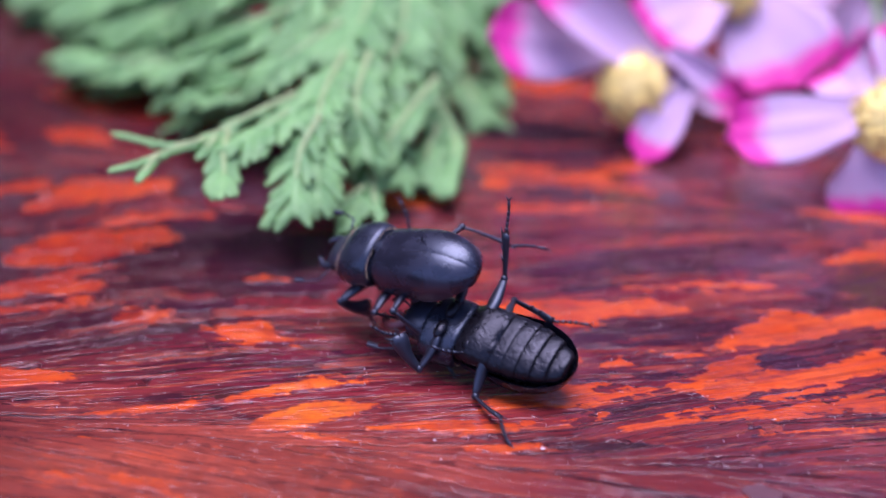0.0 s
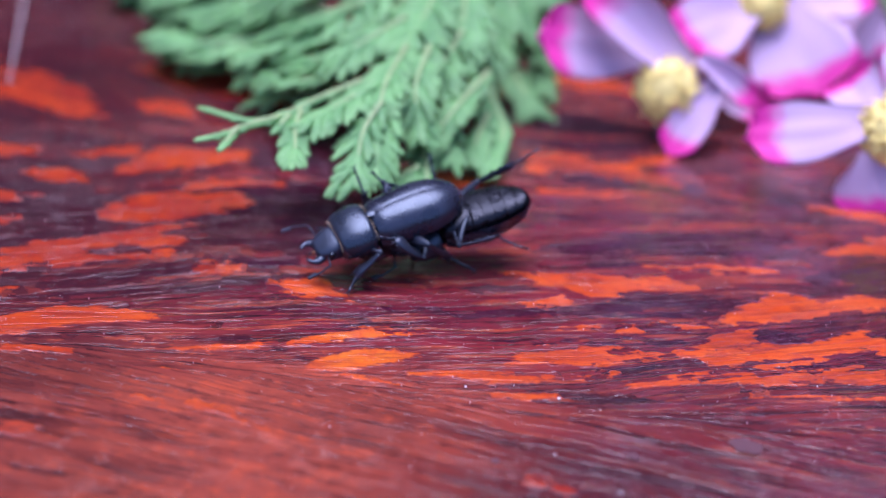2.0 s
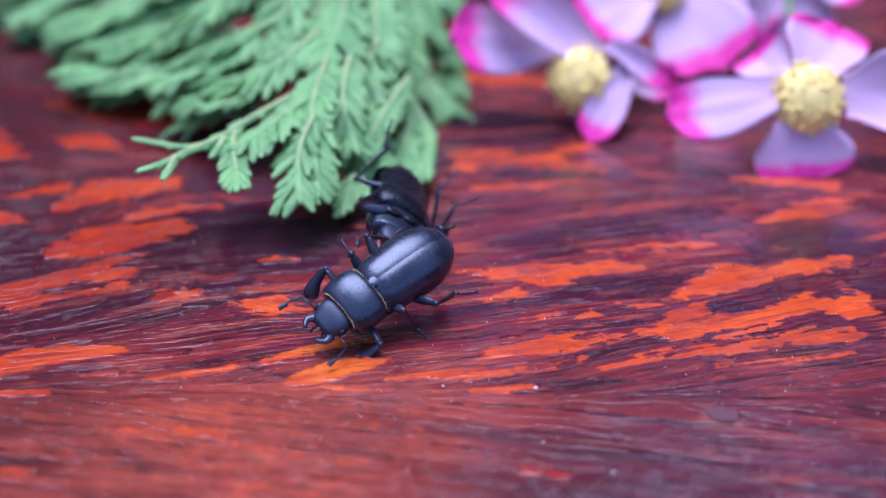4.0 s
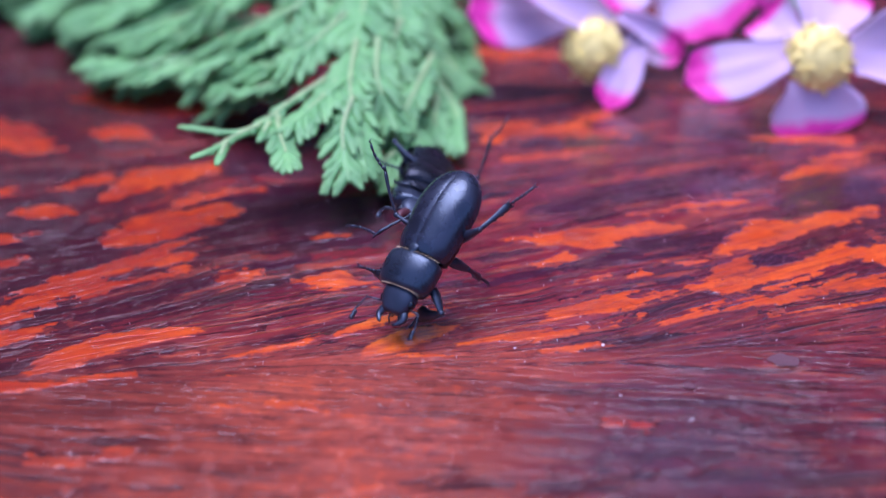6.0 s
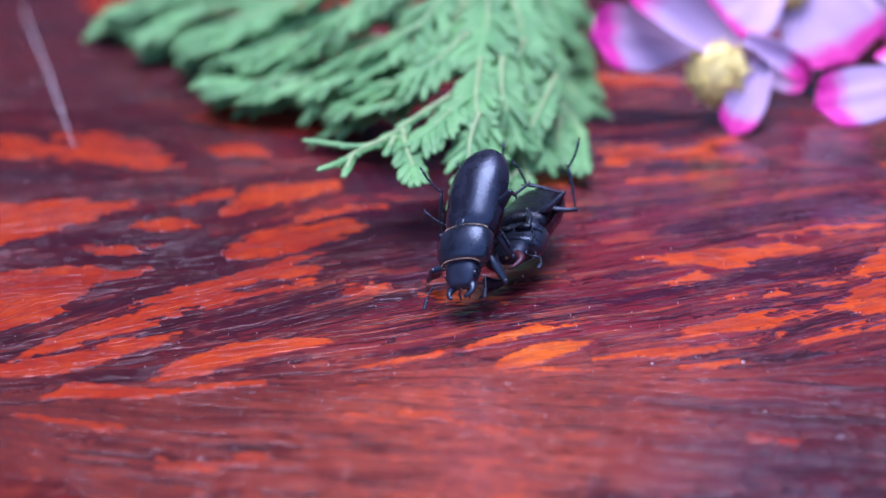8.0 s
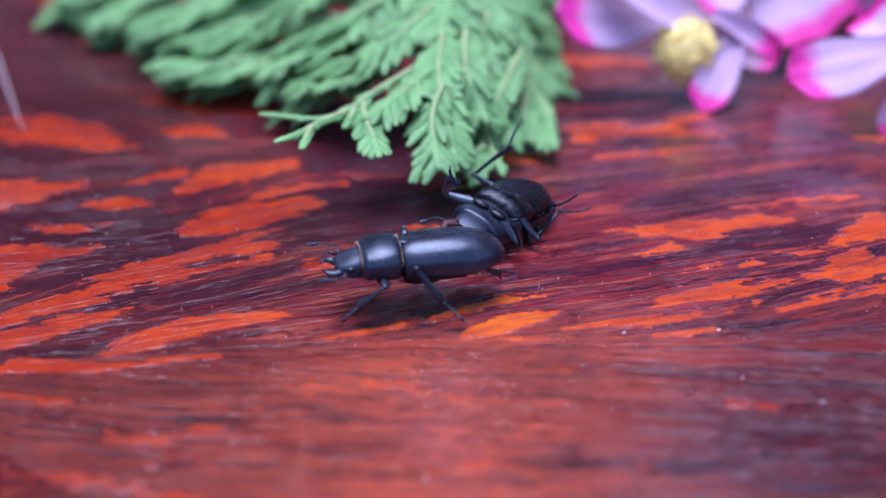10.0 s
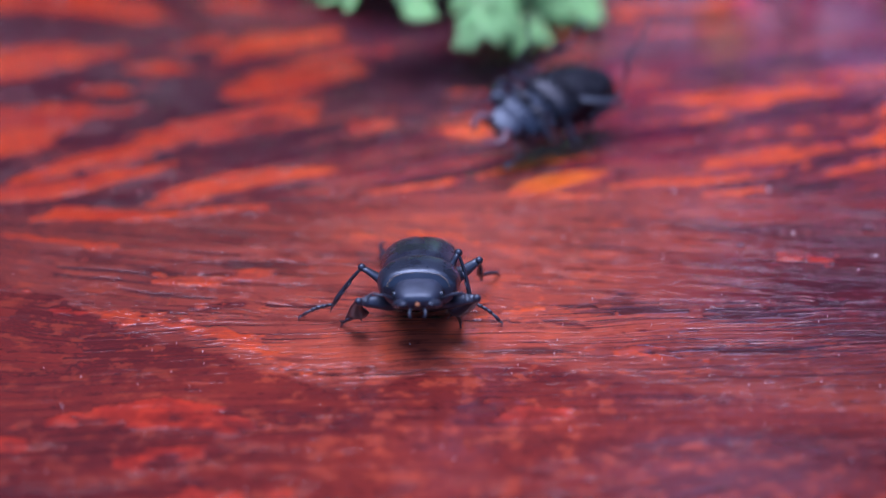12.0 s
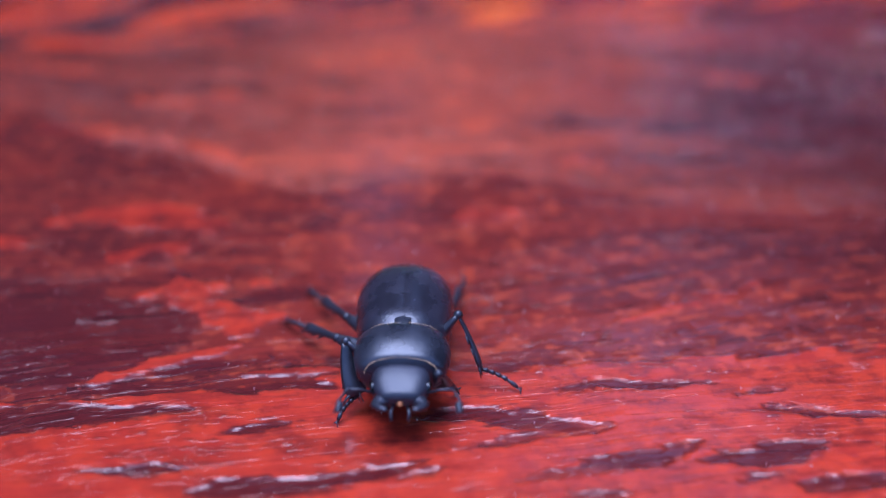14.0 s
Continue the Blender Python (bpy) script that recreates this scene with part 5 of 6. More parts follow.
# a lower layer of the same spray fills the back
for k, (line, left, right, loose) in enumerate(fronds):
    if left >= 6:
        low = [(x - 3.0 + 2.0 * (k % 3), y + 4.0, max(2.0, z - 4.5)) for x, y, z in line]
        leaves, stem = frond(low, left, right, loose * 1.1, 140 + k)
        part("stem", stem, TWIG, part("leaf_spray", leaves, LEAF, sprig))
main_stem = Shape().tube([(0.0, 0.26, 0.012), (0.001, 0.20, 0.022), (-0.001, 0.15, 0.022), (-0.003, 0.098, 0.017)], [0.0018, 0.0016, 0.0014, 0.0011], 8)
part("main_stem", main_stem.mesh("main_stem"), TWIG, sprig)


# ---------------------------------------------------------------- flowers
def petal_mesh(length, width, cup, curl, seed):
    """A petal along +x with its root at the origin, cupped upwards, with a soft wavy rim and some thickness."""
    nu, nv = 20, 13
    rng = random.Random(seed)
    ph = rng.uniform(0, 6)
    verts, along, across = [], [], []
    for layer in (0.0, -0.00035):
        for i in range(nu):
            u = i / (nu - 1)
            rise = min(1, u / 0.6)
            w = width / 2 * (0.52 + 0.48 * rise * rise * (3 - 2 * rise)) * math.sqrt(max(0.0, 1 - max(0.0, (u - 0.66) / 0.34) ** 3.4)) + 0.0002
            for j in range(nv):
                v = 2 * j / (nv - 1) - 1
                x = length * u * (1 - 0.06 * v * v * u)
                y = w * v
                z = cup * (v * v) * w * 1.2 + curl * length * u * u + 0.0007 * math.sin(5 * u + ph) * abs(v) + 0.0002 * math.sin(9 * v + ph) * u
                verts.append((x, y, z + layer))
                along.append(u)
                across.append(v)
    faces = grid_faces(nu, nv, flip=True) + grid_faces(nu, nv, base=nu * nv)
    for i in range(nu - 1):
        for j in (0, nv - 1):
            a, b = i * nv + j, (i + 1) * nv + j
            faces.append((a, b, b + nu * nv, a + nu * nv))
    me = mesh_of("petal", verts, faces)
    for key, values in (("along", along), ("side", across)):
        at = me.attributes.new(key, "FLOAT", "POINT")
        at.data.foreach_set("value", np.array(values, dtype=np.float32))
    return me


def flower(label, centre, facing, petals, disc, seed):
    """An open flower: petals (root, tip, width, the way its face looks, cup, curl) round a yellow head of stamens, in millimetres."""
    root = tagged(new("flower"), label, "flower", group="flowers on the table")
    middle, disc = Vector(centre) * 0.001, disc * 0.001
    root.location = middle
    rng = random.Random(seed)
    for k, (base, tip, width, face, cup, curl) in enumerate(petals):
        base, tip = Vector(base) * 0.001, Vector(tip) * 0.001
        p = part("petal", petal_mesh((tip - base).length, width * 0.00118, cup, curl, seed + k), PETAL, root)
        p.matrix_basis = joint_frame(base - middle, tip - base, Vector(face).normalized())
    f = Vector(facing).normalized()
    turn = f.to_track_quat("Z", "Y").to_matrix().to_4x4()
    dome = Shape().ball((0, 0, 0), (disc * 0.97, disc * 0.97, disc * 0.80), 10, 18)
    head = part("seed_head", dome.mesh("seed_head"), STAMEN, root)
    head.matrix_basis = turn
    hairs = Shape()
    for k in range(150):
        a, e = rng.uniform(0, 2 * math.pi), rng.uniform(-0.25, 1.2)
        d = Vector((math.cos(a) * math.cos(e), math.sin(a) * math.cos(e), math.sin(e) * 0.8))
        p, q = d * disc * 0.5, d * disc * rng.uniform(0.92, 1.12)
        hairs.tube([p, q], [0.00012, 0.00014], 4, caps=False)
        hairs.ball(q, (0.0005, 0.00034, 0.00034), 4, 5)
    part("stamen_tuft", hairs.mesh("stamen_tuft"), STAMEN, root).matrix_basis = turn
    return root


flower("pale lilac flower with magenta tips and a half-hidden yellow centre", (47.5, 104.5, 9.0), (-0.25, -0.85, 0.35), [
    ((43.2, 112.0, 13.9), (21.6, 104.0, 17.6), 12.5, (0.05, -0.75, 0.65), 0.12, 0),
    ((52.7, 105.5, 11.0), (28.8, 112.0, 27.0), 9.5, (0.35, -0.80, 0.5), 0.45, 0),
    ((52.6, 107.0, 14.9), (64.4, 102.0, 8.6), 4.6, (0.1, -0.7, 0.7), 0.7, 0),
    ((54.9, 111.0, 9.6), (67.3, 110.0, 5.5), 6.5, (0, -0.9, 0.3), 0.2, 0),
    ((57.0, 104.0, 11.7), (48.4, 93.0, 0.6), 6.6, (-0.2, -0.75, 0.6), 0.35, -0.08),
], 6.2, 41)
flower("pale pink flower facing forwards with a yellow centre", (88.1, 84.0, 12.5), (-0.02, -0.9, 0.4), [
    ((83.7, 84.0, 14.0), (61.2, 80.0, 10.1), 10.2, (0, -0.7, 0.75), 0.12, 0),
    ((86.5, 82.0, 9.5), (87.7, 76.5, -0.7), 15.5, (0, -0.75, 0.65), 0.15, -0.05),
    ((89.2, 88.0, 15.2), (94.4, 98.0, 23.1), 13, (-0.1, -0.8, 0.4), 0.25, 0),
    ((94.9, 85.0, 12.7), (108.6, 86.0, 13.6), 12.5, (0, -0.85, 0.5), 0.25, 0),
    ((83.9, 88.0, 16.0), (78.9, 96.0, 17.4), 9, (0, -0.8, 0.5), 0.25, 0),
], 6.6, 65)
flower("pale pink flower leaning behind the others", (64.5, 128.0, 20.3), (0.05, -0.75, 0.6), [
    ((67.1, 130.0, 19.9), (77.2, 116.0, 6.3), 17.5, (0, -0.8, 0.55), 0.12, 0.02),
    ((61.5, 126.0, 20.0), (48.9, 113.0, 15.7), 12.5, (-0.1, -0.75, 0.6), 0.15, 0),
    ((62.3, 130.0, 22.5), (48.7, 136.0, 23.5), 13, (0, -0.7, 0.7), 0.25, 0),
    ((65.9, 134.0, 22.7), (66.5, 150.0, 36.2), 15, (0, -0.7, 0.7), 0.25, 0),
    ((70.7, 134.0, 20.6), (85.6, 140.0, 24.5), 14, (0, -0.7, 0.7), 0.25, 0),
], 5, 84)
flower("lilac flower in the shade behind the stalk", (93.8, 148.0, 19.2), (0.1, -0.6, 0.8), [
    ((93.3, 148.0, 16.6), (92.7, 135.0, 3.4), 17, (0.2, -0.85, 0.4), 0.2, 0),
    ((90.5, 150.0, 18.7), (81.6, 140.0, 9.2), 15, (-0.1, -0.8, 0.5), 0.2, 0),
    ((97.9, 150.0, 19.8), (112.5, 142.0, 16.6), 15, (0, -0.7, 0.7), 0.25, 0),
    ((94.8, 154.0, 22.6), (96.3, 165.0, 36.4), 15, (0, -0.7, 0.7), 0.25, 0),
], 5, 14)


def stalk(a, b):
    """A thin bent flower stalk from a to b."""
    a, b = Vector(a), Vector(b)
    pts = [a.lerp(b, t) + Vector((0.002, 0, 0.003)) * math.sin(math.pi * t) for t in np.linspace(0, 1, 9)]
    s = Shape().tube(pts, [0.0009] * 9, 8)
    return tagged(part("flower_stalk", s.mesh("flower_stalk"), STALK), "thin green stalk among the flowers", "stalk")


stalk((0.0904, 0.1130, 0.0100), (0.0867, 0.1487, 0.0220))


# ---------------------------------------------------------------- small things on the wood
def crumb(x, y, r, seed):
    rng = random.Random(seed)
    s = Shape().ball((0, 0, 0), (r, r * rng.uniform(0.6, 1.0), r * 0.6), 5, 7)
    me = mesh_of("crumb", [tuple(c * rng.uniform(0.85, 1.15) for c in v) for v in s.verts], s.faces)
    ob = part("crumb", me, DUST)
    ob.location = (x, y, r * 0.5)
    return tagged(ob, "tiny white crumb on the wood", "crumb", group="crumbs")


for k, (x, y, r) in enumerate(((0.0356, -0.0017, 0.00026), (0.0454, -0.0245, 0.00024), (0.0362, -0.0167, 0.00016), (0.0222, -0.0012, 0.00018))):
    crumb(x, y, r, k)


def dried_drop(x, y, r, seed):
    """A faint dried splash, a thin uneven film."""
    rng = random.Random(seed)
    ring = [(0, 0, 0.00003)]
    for k in range(28):
        a = 2 * math.pi * k / 28
        q = r * (0.92 + 0.10 * math.sin(2 * a + seed) + 0.08 * math.sin(5 * a + 2 * seed) + rng.uniform(-0.03, 0.03))
        ring.append((q * math.cos(a) * 1.15, q * math.sin(a), 0.0))
    me = mesh_of("dried_drop", ring, [(0, 1 + k, 1 + (k + 1) % 28) for k in range(28)])
    ob = part("dried_drop", me, GREYSPOT)
    ob.location = (x, y, float(top_height(np.array([x * 1e3]), np.array([y * 1e3]))[0]) + 0.0001)
    return tagged(ob, "faint grey dried drop on the lacquer", "stain", group="dried drops")


dried_drop(0.0618, -0.0089, 0.0021, 3)
dried_drop(0.0466, -0.0149, 0.0009, 4)
dried_drop(0.0285, -0.0200, 0.0006, 5)


def thread(points):
    """A pale dry fibre lying on the wood."""
    me = Shape().tube(points, [0.00008, 0.00013, 0.00015, 0.00012, 0.00006], 6).mesh("thread")
    return tagged(part("thread", me, DUST), "thin pale dry fibre lying on the wood", "fibre")


thread([(-0.1105, 0.1988, 0.0004), (-0.1017, 0.1700, 0.0004), (-0.0932, 0.1424, 0.0004), (-0.0862, 0.1179, 0.0004), (-0.0801, 0.0969, 0.0004)])


def dust_specks(count):
    """Fine pale dust strewn over the lacquer."""
    rng = random.Random(77)
    s = Shape()
    for k in range(count):
        x, y = rng.uniform(-0.12, 0.13), rng.uniform(-0.13, 0.17)
        r = 0.00003 + 0.00006 * rng.random() ** 3
        s.add([(x - r, y, 0.0001), (x, y - r, 0.0001), (x + r, y, 0.0001), (x, y + r, 0.0001), (x, y, r * 1.4 + 0.0002), (x, y, -0.0001)],
              [(0, 1, 4), (1, 2, 4), (2, 3, 4), (3, 0, 4), (1, 0, 5), (2, 1, 5), (3, 2, 5), (0, 3, 5)])
    return s.mesh("dust", False)


tagged(part("dust", dust_specks(900), DUST), "fine pale dust specks on the lacquer", "dust", kind="stuff")


# ---------------------------------------------------------------- movement
# where the claws of each beetle are, in millimetres: leg (0 front, 1 middle, 2 hind) and side (1 its left)
victor_feet, loser_feet = {}, {}
victor_feet[0] = {(0, 1): (11.4, 28.8, 0.2), (1, 1): (18.8, 23.9, 0.2), (1, -1): (14.2, 31.4, 18.2), (2, -1): (35.0, 28.1, 13.1)}
victor_feet[3] = {(0, -1): (2.8, 25.2, 11.8), (0, 1): (2.0, 22.6, 0.2), (2, 1): (29.4, 40.5, 0.2), (1, -1): (12.5, 29.2, 15.6)}
victor_feet[2] = {(0, 1): (0.6, 23.5, 0.2), (1, 1): (8.6, 41.2, 0.2), (0, -1): (-6.4, 33.7, 6.0), (1, -1): (-1.8, 39.7, 14.8)}
victor_feet[2.5] = {(0, 1): (1.2, 34.6, 0.2), (1, 1): (6.1, 35.2, 0.2), (1, -1): (2.0, 41.1, 12.5), (2, -1): (13.1, 44.4, 16.6)}
victor_feet[5.5] = {(1, 1): (21.8, 18.8, 0.2), (0, 1): (9.5, 10.9, 0.2), (0, -1): (-2.5, 28.9, 0.2), (1, -1): (-1.8, 20.1, 18.0), (2, -1): (0.2, 21.8, 19.9)}
victor_feet[6] = {(0, 1): (6.3, 6.8, 0.2), (1, 1): (20.2, 19.5, 0.2), (2, 1): (27.1, 13.6, 20.4), (0, -1): (-1.1, 10.3, 9.7), (1, -1): (-2.4, 14.3, 14.7), (2, -1): (1.7, 20.3, 26.2)}
victor_feet[6.5] = {(0, -1): (-4.4, 18.9, 0.2), (0, 1): (2.6, 14.9, 0.2), (1, 1): (9.7, 23.5, 0.2), (2, -1): (-2.3, 25.7, 20.8)}
victor_feet[7] = {(0, 1): (-13.1, 18.3, 0.2), (2, 1): (-3.3, 21.5, 25.3), (1, 1): (-5.5, 16.2, 17.3), (1, -1): (-22.8, 20.3, 12.2)}
victor_feet[7.5] = {(0, -1): (-23.1, 19.8, 11.4), (2, 1): (-9.5, 26.8, 27.4), (1, 1): (-5.6, 17.9, 12.2), (0, 1): (-8.0, 14.5, 9.4)}
victor_feet[8] = {(0, -1): (-10.9, 29.6, 0.2), (0, 1): (-2.5, 23.1, 0.2), (2, -1): (-11.4, 32.0, 19.3), (1, -1): (-11.0, 28.1, 13.4), (1, 1): (2.5, 22.5, 8.9)}
victor_feet[10.5] = {(0, 1): (-18.4, 5.6, 0.2), (1, 1): (-7.7, -11.9, 0.2), (2, 1): (14.9, 3.2, 0.2), (0, -1): (-12.7, 11.3, 11.3)}
victor_feet[11] = {(0, 1): (-11.6, -21.5, 0.2), (1, 1): (-5.6, -14.5, 0.2), (2, 1): (7.8, -9.1, 0.2), (0, -1): (-25.5, -16.3, 0.2), (1, -1): (-18.6, 10.8, 0.2), (2, -1): (-13.5, -8.8, 12.2)}
victor_feet[11.5] = {(0, 1): (-10.1, -31.5, 0.2), (1, 1): (-4.1, -25.6, 0.2), (2, 1): (3.4, -16.1, 0.2), (0, -1): (-27.2, -15.4, 0.2), (2, -1): (-17.4, 4.3, 0.2)}
victor_feet[12] = {(1, 1): (-4.2, -41.3, 0.2), (2, 1): (-3.9, -27.2, 0.2), (0, -1): (-23.6, -40.4, 0.2), (1, -1): (-28.8, -38.4, 0.2), (2, -1): (-20.0, -10.3, 0.2), (0, 1): (-9.2, -41.5, 0.2)}
victor_feet[12.5] = {(0, -1): (-20.9, -61.2, 0.2), (1, -1): (-25.1, -51.5, 0.2), (2, -1): (-26.8, -30.6, 0.2), (1, 1): (-2.2, -54.8, 0.2), (2, 1): (-6.3, -31.1, 0.2), (0, 1): (-9.5, -60.2, 0.2)}
victor_feet[13] = {(0, -1): (-17.3, -76.6, 0.2), (1, -1): (-26.7, -58.7, 0.2), (2, -1): (-22.5, -46.1, 0.2), (1, 1): (0.9, -69.3, 0.2), (2, 1): (-1.8, -43.9, 0.2), (0, 1): (-7.7, -75.5, 0.2)}
victor_feet[13.5] = {(0, -1): (-19.4, -92.5, 0.2), (1, -1): (-25.3, -71.0, 0.2), (2, -1): (-23.1, -64.2, 0.2), (0, 1): (-6.9, -86.6, 0.2), (1, 1): (0.1, -86.5, 0.2), (2, 1): (-7.6, -57.8, 0.2)}
victor_feet[14] = {(0, -1): (-20.3, -107.8, 0.2), (1, -1): (-25.8, -87.4, 0.2), (2, -1): (-23.3, -80.7, 0.2), (0, 1): (-7.7, -102.7, 0.2), (1, 1): (-1.3, -102.9, 0.2), (2, 1): (-4.9, -76.7, 0.2)}
loser_feet[0] = {(1, 1): (29.4, 24.0, 22.2), (2, 1): (41.1, 16.4, 8.1), (2, -1): (31.7, -1.7, 0.2), (1, -1): (20.2, 13.0, 5.8)}
loser_feet[0.5] = {(1, 1): (31.7, 29.9, 21.2), (2, 1): (42.7, 24.3, 14.0)}
loser_feet[1] = {(1, 1): (28.0, 33.2, 16.4), (2, 1): (41.2, 28.9, 9.5)}
loser_feet[1.5] = {(2, -1): (23.1, 17.9, 0.2), (2, 1): (30.2, 40.6, 16.1), (1, -1): (16.6, 28.7, 1.6)}
loser_feet[2] = {(2, -1): (27.3, 36.8, 4.8), (2, 1): (27.3, 46.9, 17.9)}
loser_feet[2.5] = {(2, 1): (12.7, 48.3, 15.0)}
loser_feet[3] = {(2, 1): (27.3, 56.1, 16.1), (2, -1): (32.6, 48.8, 4.1), (1, -1): (29.9, 40.7, 0.2), (1, 1): (7.5, 48.1, 7.0)}
loser_feet[5.5] = {(1, 1): (-10.3, 45.5, 8.2), (2, 1): (6.2, 51.9, 16.0), (2, -1): (10.1, 51.2, 11.1), (0, 1): (-2.3, 41.2, 8.4)}
loser_feet[6] = {(2, -1): (25.8, 50.7, 17.2), (2, 1): (9.9, 48.7, 13.2)}
loser_feet[6.5] = {(2, -1): (23.1, 42.0, 15.5), (1, -1): (28.6, 47.4, 0.2)}
loser_feet[7] = {(2, 1): (3.9, 43.2, 18.3), (2, -1): (18.3, 34.2, 6.7), (1, 1): (-11.4, 36.4, 7.4)}
loser_feet[7.5] = {(2, 1): (-4.3, 43.0, 23.6), (1, 1): (-14.7, 39.9, 22.1), (0, -1): (-2.4, 26.0, 5.9)}
loser_feet[8] = {(2, -1): (14.8, 42.3, 19.7), (1, -1): (3.4, 38.2, 17.7)}
loser_feet[10.5] = {(2, -1): (19.8, 25.1, 0.2), (1, 1): (-0.7, 31.0, 9.7)}
loser_feet[11] = {(1, 1): (-1.1, 24.6, 13.3), (0, 1): (-7.1, 19.1, 6.2), (2, -1): (17.0, 19.9, 4.7)}
loser_feet[11.5] = {(2, -1): (15.6, 27.1, 0.2), (0, 1): (-8.7, 23.8, 3.8)}
loser_feet[12] = {(2, -1): (21.0, 20.1, 17.7)}


def step_rows(poses, feet, front, side, upside):
    """Rows of femur, tibia and tarsus for one leg of a beetle that takes the given poses."""
    x, y = HIPS[front]
    sweep = (0.85, -0.25, -0.95)[front]
    far = (10.5, 11.5, 13.0)[front] * (0.78 if upside else 1.0)
    rest = Vector((x + far * math.sin(sweep), side * (y + far * math.cos(sweep) * 0.86), -9.5 if upside else -6.6)) * MM
    back = Vector((0.0, side * 0.9, 0.45)) if upside else Vector((0.35, side, 0.12)) if front == 0 else Vector((0.0, side * 0.85, 0.6))
    back.normalize()
    when = dict(poses)
    known = sorted((t, when[t].inverted() @ (Vector(f[front, side]) * 0.001)) for t, f in feet.items() if (front, side) in f)
    femur, tibia, tarsus = [], [], []
    for t in sorted(list(when) + [3.7, 4.2, 4.7, 8.7, 9.2, 9.7]):
        phase = 7.0 * t + 2.1 * front + (math.pi if side > 0 else 0)
        foot = rest + Vector((math.sin(phase), 0.4 * side * math.cos(phase), 0.9 * math.cos(1.3 * phase) if upside else 0.0)) * (1.6 * MM)
        if not upside and t in when:
            world = when[t] @ foot
            world.z = min(world.z, 0.0002) if world.z > 0 else 0.0002
            foot = when[t].inverted() @ world
        before = [k for k in known if k[0] <= t]
        after = [k for k in known if k[0] >= t]
        if before or after:
            (ta, fa), (tb, fb) = before[-1] if before else after[0], after[0] if after else before[-1]
            held = fa.lerp(fb, 0 if tb == ta else (t - ta) / (tb - ta))
            gap = min(abs(t - ta), abs(tb - t))
            foot = foot.lerp(held, max(0.0, min(1.0, 1 - (gap - 0.25) / 0.8)))
        for rows, m in zip((femur, tibia, tarsus), bent_leg(front, side, foot, back)):
            if rows:
                t0, m0 = rows[-1]
                q0, q1 = m0.to_quaternion(), m.to_quaternion()
                turn = q0.rotation_difference(q1).angle
                turn = min(turn, 2 * math.pi - turn)
                if turn > radians(75):
                    q1.make_compatible(q0)
                    parts = 3 if turn > radians(140) else 2
                    for i in range(1, parts):
                        mid = q0.slerp(q1, i / parts).to_matrix().to_4x4()
                        mid.translation = m0.translation.lerp(m.translation, i / parts)
                        rows.append((t0 + (t - t0) * i / parts, mid))
            rows.append((t, m))
    return femur, tibia, tarsus


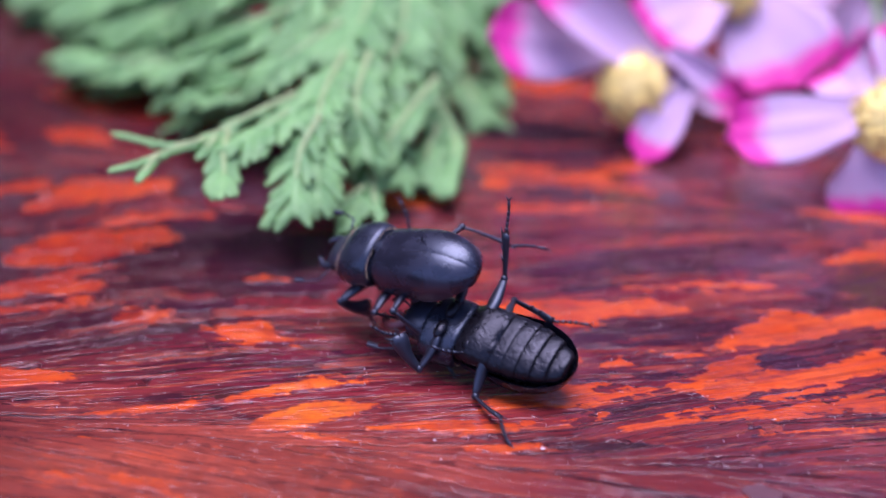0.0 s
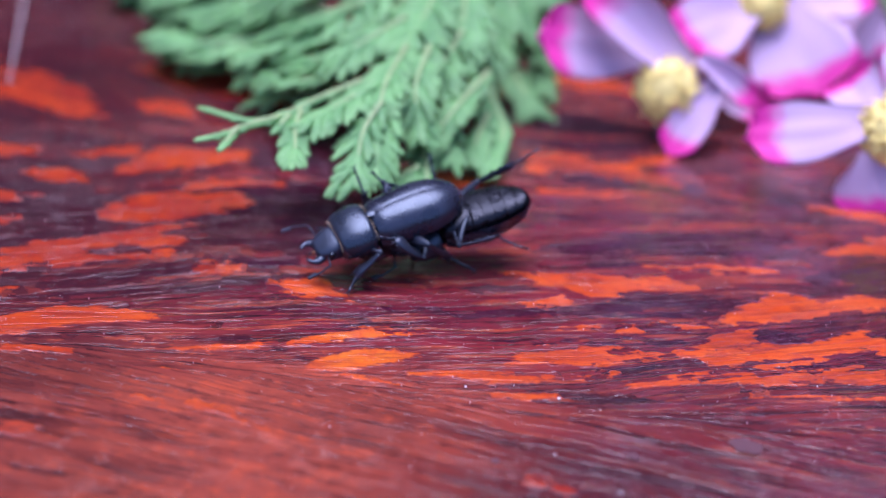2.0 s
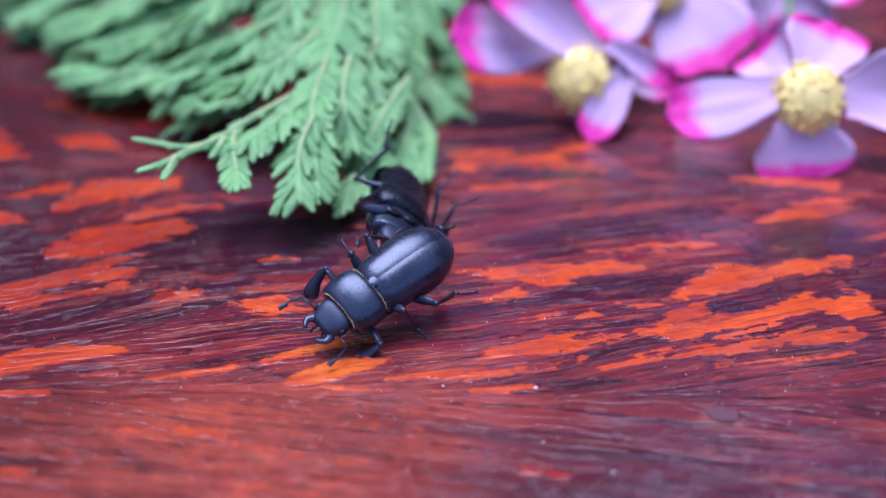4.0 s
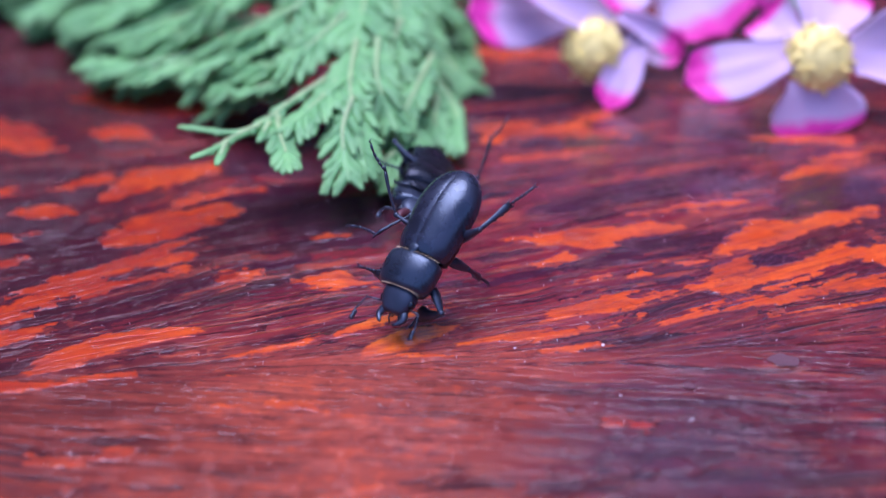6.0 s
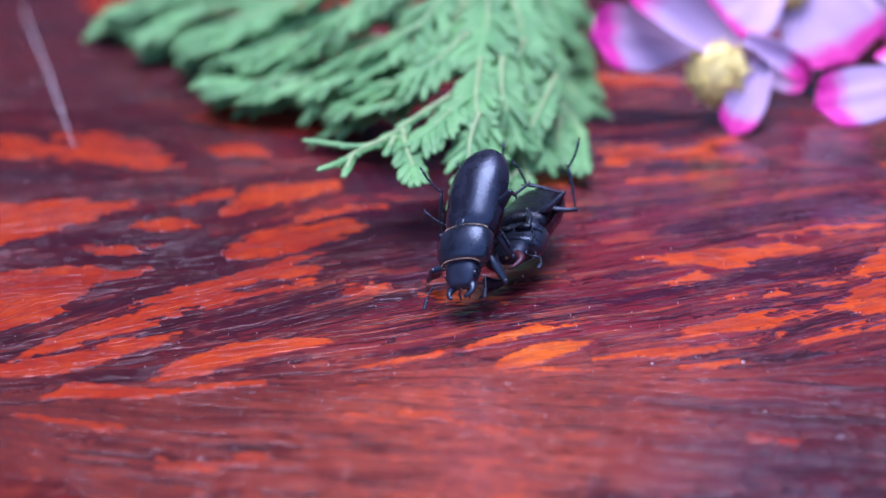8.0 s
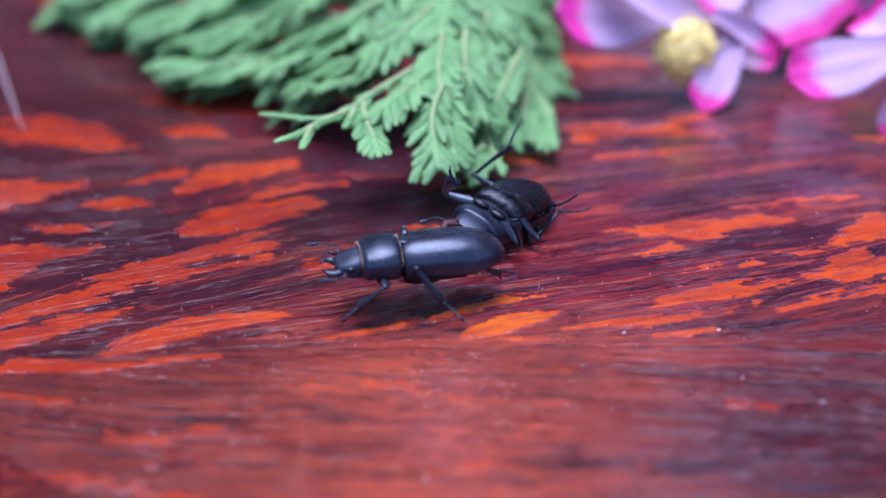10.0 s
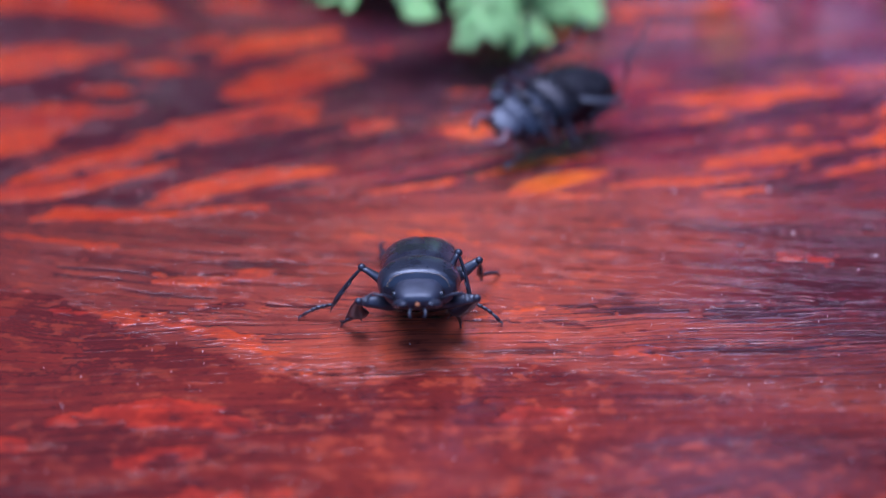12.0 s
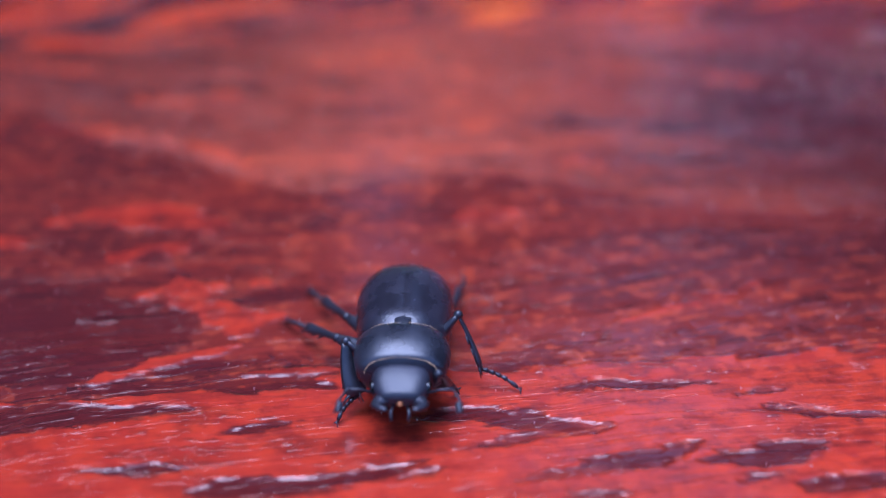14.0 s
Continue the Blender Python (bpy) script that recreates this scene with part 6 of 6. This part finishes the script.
def motions():
    walk(focus_point, [
        (0, pose(0.0215, 0.0165, 0.0179)),
        (0.5, pose(0.0262, 0.0079, 0.0188)),
        (1, pose(0.0235, -0.0003, 0.0198)),
        (1.5, pose(0.0225, 0.0034, 0.0199)),
        (2, pose(0.0167, 0.0176, 0.0161)),
        (2.5, pose(0.0176, 0.0276, 0.0143)),
        (3, pose(0.0154, 0.0234, 0.0143)),
        (5.5, pose(0.0127, 0.0202, 0.0160)),
        (6, pose(0.0121, 0.0149, 0.0125)),
        (6.5, pose(0.0127, 0.0164, 0.0064)),
        (7, pose(0.0078, 0.0174, 0.0071)),
        (7.5, pose(-0.0084, 0.0209, 0.0098)),
        (8, pose(-0.0083, 0.0211, 0.0098)),
        (10.5, pose(-0.0007, 0.0190, 0.0046)),
        (11, pose(-0.0054, -0.0097, 0.0096)),
        (11.5, pose(-0.0104, -0.0308, 0.0113)),
        (12, pose(-0.0111, -0.0391, 0.0093)),
        (12.5, pose(-0.0141, -0.0447, 0.0079)),
        (13, pose(-0.0109, -0.0595, 0.0058)),
        (13.5, pose(-0.0100, -0.0843, 0.0107)),
        (14, pose(-0.0090, -0.0973, 0.0140)),
    ])
    victor_poses = [
        (0, crawl(0.0158, 0.0247, 0.0120, 146, -10, -35)),
        (0.5, crawl(0.0126, 0.0291, 0.0108, 130, -19, -20)),
        (1, crawl(0.0124, 0.0246, 0.0087, 152, -2, -40)),
        (1.5, crawl(0.0079, 0.0259, 0.0098, 168, -13, -25)),
        (2, crawl(0.0052, 0.0341, 0.0086, -151, -16, -15)),
        (2.5, crawl(0.0037, 0.0361, 0.0089, -154, -16, -15)),
        (3, crawl(0.0127, 0.0220, 0.0066, -156, -8, -40)),
        (3.2, crawl(0.0165, 0.0154, 0.0060, -149, -4, -45)),
        (5.3, crawl(0.0066, 0.0184, 0.0135, -130, -38, 0)),
        (5.5, crawl(0.0114, 0.0146, 0.0133, -128, -38, 0)),
        (6, crawl(0.0103, 0.0100, 0.0136, -132, -40, 0)),
        (6.5, crawl(0.0047, 0.0179, 0.0137, -119, -42, 25)),
        (7, crawl(-0.0153, 0.0180, 0.0140, -98, -48, 75)),
        (7.5, crawl(-0.0134, 0.0205, 0.0125, -90, -38, 70)),
        (8, crawl(-0.0032, 0.0255, 0.0134, -105, -36, 28)),
        (8.2, crawl(-0.0045, 0.0272, 0.0113, -108, -28, 22)),
        (10.3, crawl(-0.0061, 0.0066, 0.0065, 159, 3, -5)),
        (10.5, crawl(-0.0044, 0.0021, 0.0058, 139, 4, -5)),
        (11, crawl(-0.0103, -0.0153, 0.0056, -130, 1, 0)),
        (11.5, crawl(-0.0125, -0.0228, 0.0052, -92, 7, 0)),
        (12, crawl(-0.0139, -0.0381, 0.0054, -92, 13, 0)),
        (12.5, crawl(-0.0149, -0.0527, 0.0052, -89, 11, 0)),
        (13, crawl(-0.0114, -0.0660, 0.0052, -92, 9, 0)),
        (13.5, crawl(-0.0125, -0.0826, 0.0050, -94, 3, 0)),
        (14, crawl(-0.0131, -0.0984, 0.0050, -94, 1, 0)),
    ]
    loser_poses = [
        (0, crawl(0.0281, 0.0157, 0.0051, 152, 2, 150)),
        (0.5, crawl(0.0283, 0.0215, 0.0060, 134, -9, 150)),
        (1, crawl(0.0268, 0.0273, 0.0060, 156, -11, 150)),
        (1.5, crawl(0.0197, 0.0351, 0.0060, -160, -6, 150)),
        (2, crawl(0.0154, 0.0398, 0.0069, -159, -18, 170)),
        (2.5, crawl(0.0177, 0.0435, 0.0056, -139, -8, 170)),
        (3, crawl(0.0191, 0.0501, 0.0060, -135, 5, 150)),
        (3.2, crawl(0.0198, 0.0423, 0.0077, -113, -3, 150)),
        (5.3, crawl(0.0017, 0.0512, 0.0070, -84, -4, 150)),
        (5.5, crawl(0.0019, 0.0480, 0.0068, -86, -7, 150)),
        (6, crawl(0.0107, 0.0456, 0.0070, -101, -4, 150)),
        (6.5, crawl(0.0117, 0.0377, 0.0073, -100, -4, 150)),
        (7, crawl(-0.0012, 0.0356, 0.0060, -126, -0, 190)),
        (7.5, crawl(-0.0018, 0.0350, 0.0093, -110, -11, 198)),
        (8, crawl(0.0058, 0.0368, 0.0067, -107, -4, 195)),
        (8.2, crawl(0.0049, 0.0374, 0.0050, -110, 0, 195)),
        (10.3, crawl(0.0075, 0.0353, 0.0045, -130, 2, 150)),
        (10.5, crawl(0.0065, 0.0299, 0.0045, -145, -3, 150)),
        (11, crawl(0.0059, 0.0225, 0.0055, -145, -4, 150)),
        (11.5, crawl(0.0042, 0.0277, 0.0058, -152, -8, 150)),
        (12, crawl(0.0066, 0.0169, 0.0070, -136, -3, 150)),
        (12.5, crawl(0.0041, 0.0232, 0.0063, -102, -14, 150)),
        (13, crawl(0.0031, 0.0170, 0.0063, -101, -6, 150)),
        (13.5, crawl(0.0070, 0.0197, 0.0053, -101, -1, 150)),
        (14, crawl(0.0055, 0.0276, 0.0057, -101, -3, 150)),
    ]
    for beetle_root, poses, legs, feet, upside in ((victor, victor_poses, victor_legs, victor_feet, False), (loser, loser_poses, loser_legs, loser_feet, True)):
        walk(beetle_root, poses)
        for leg, tibia, tarsus, front, side in legs:
            for piece, rows in zip((leg, tibia, tarsus), step_rows(poses, feet, front, side, upside)):
                walk(piece, rows)


motions()
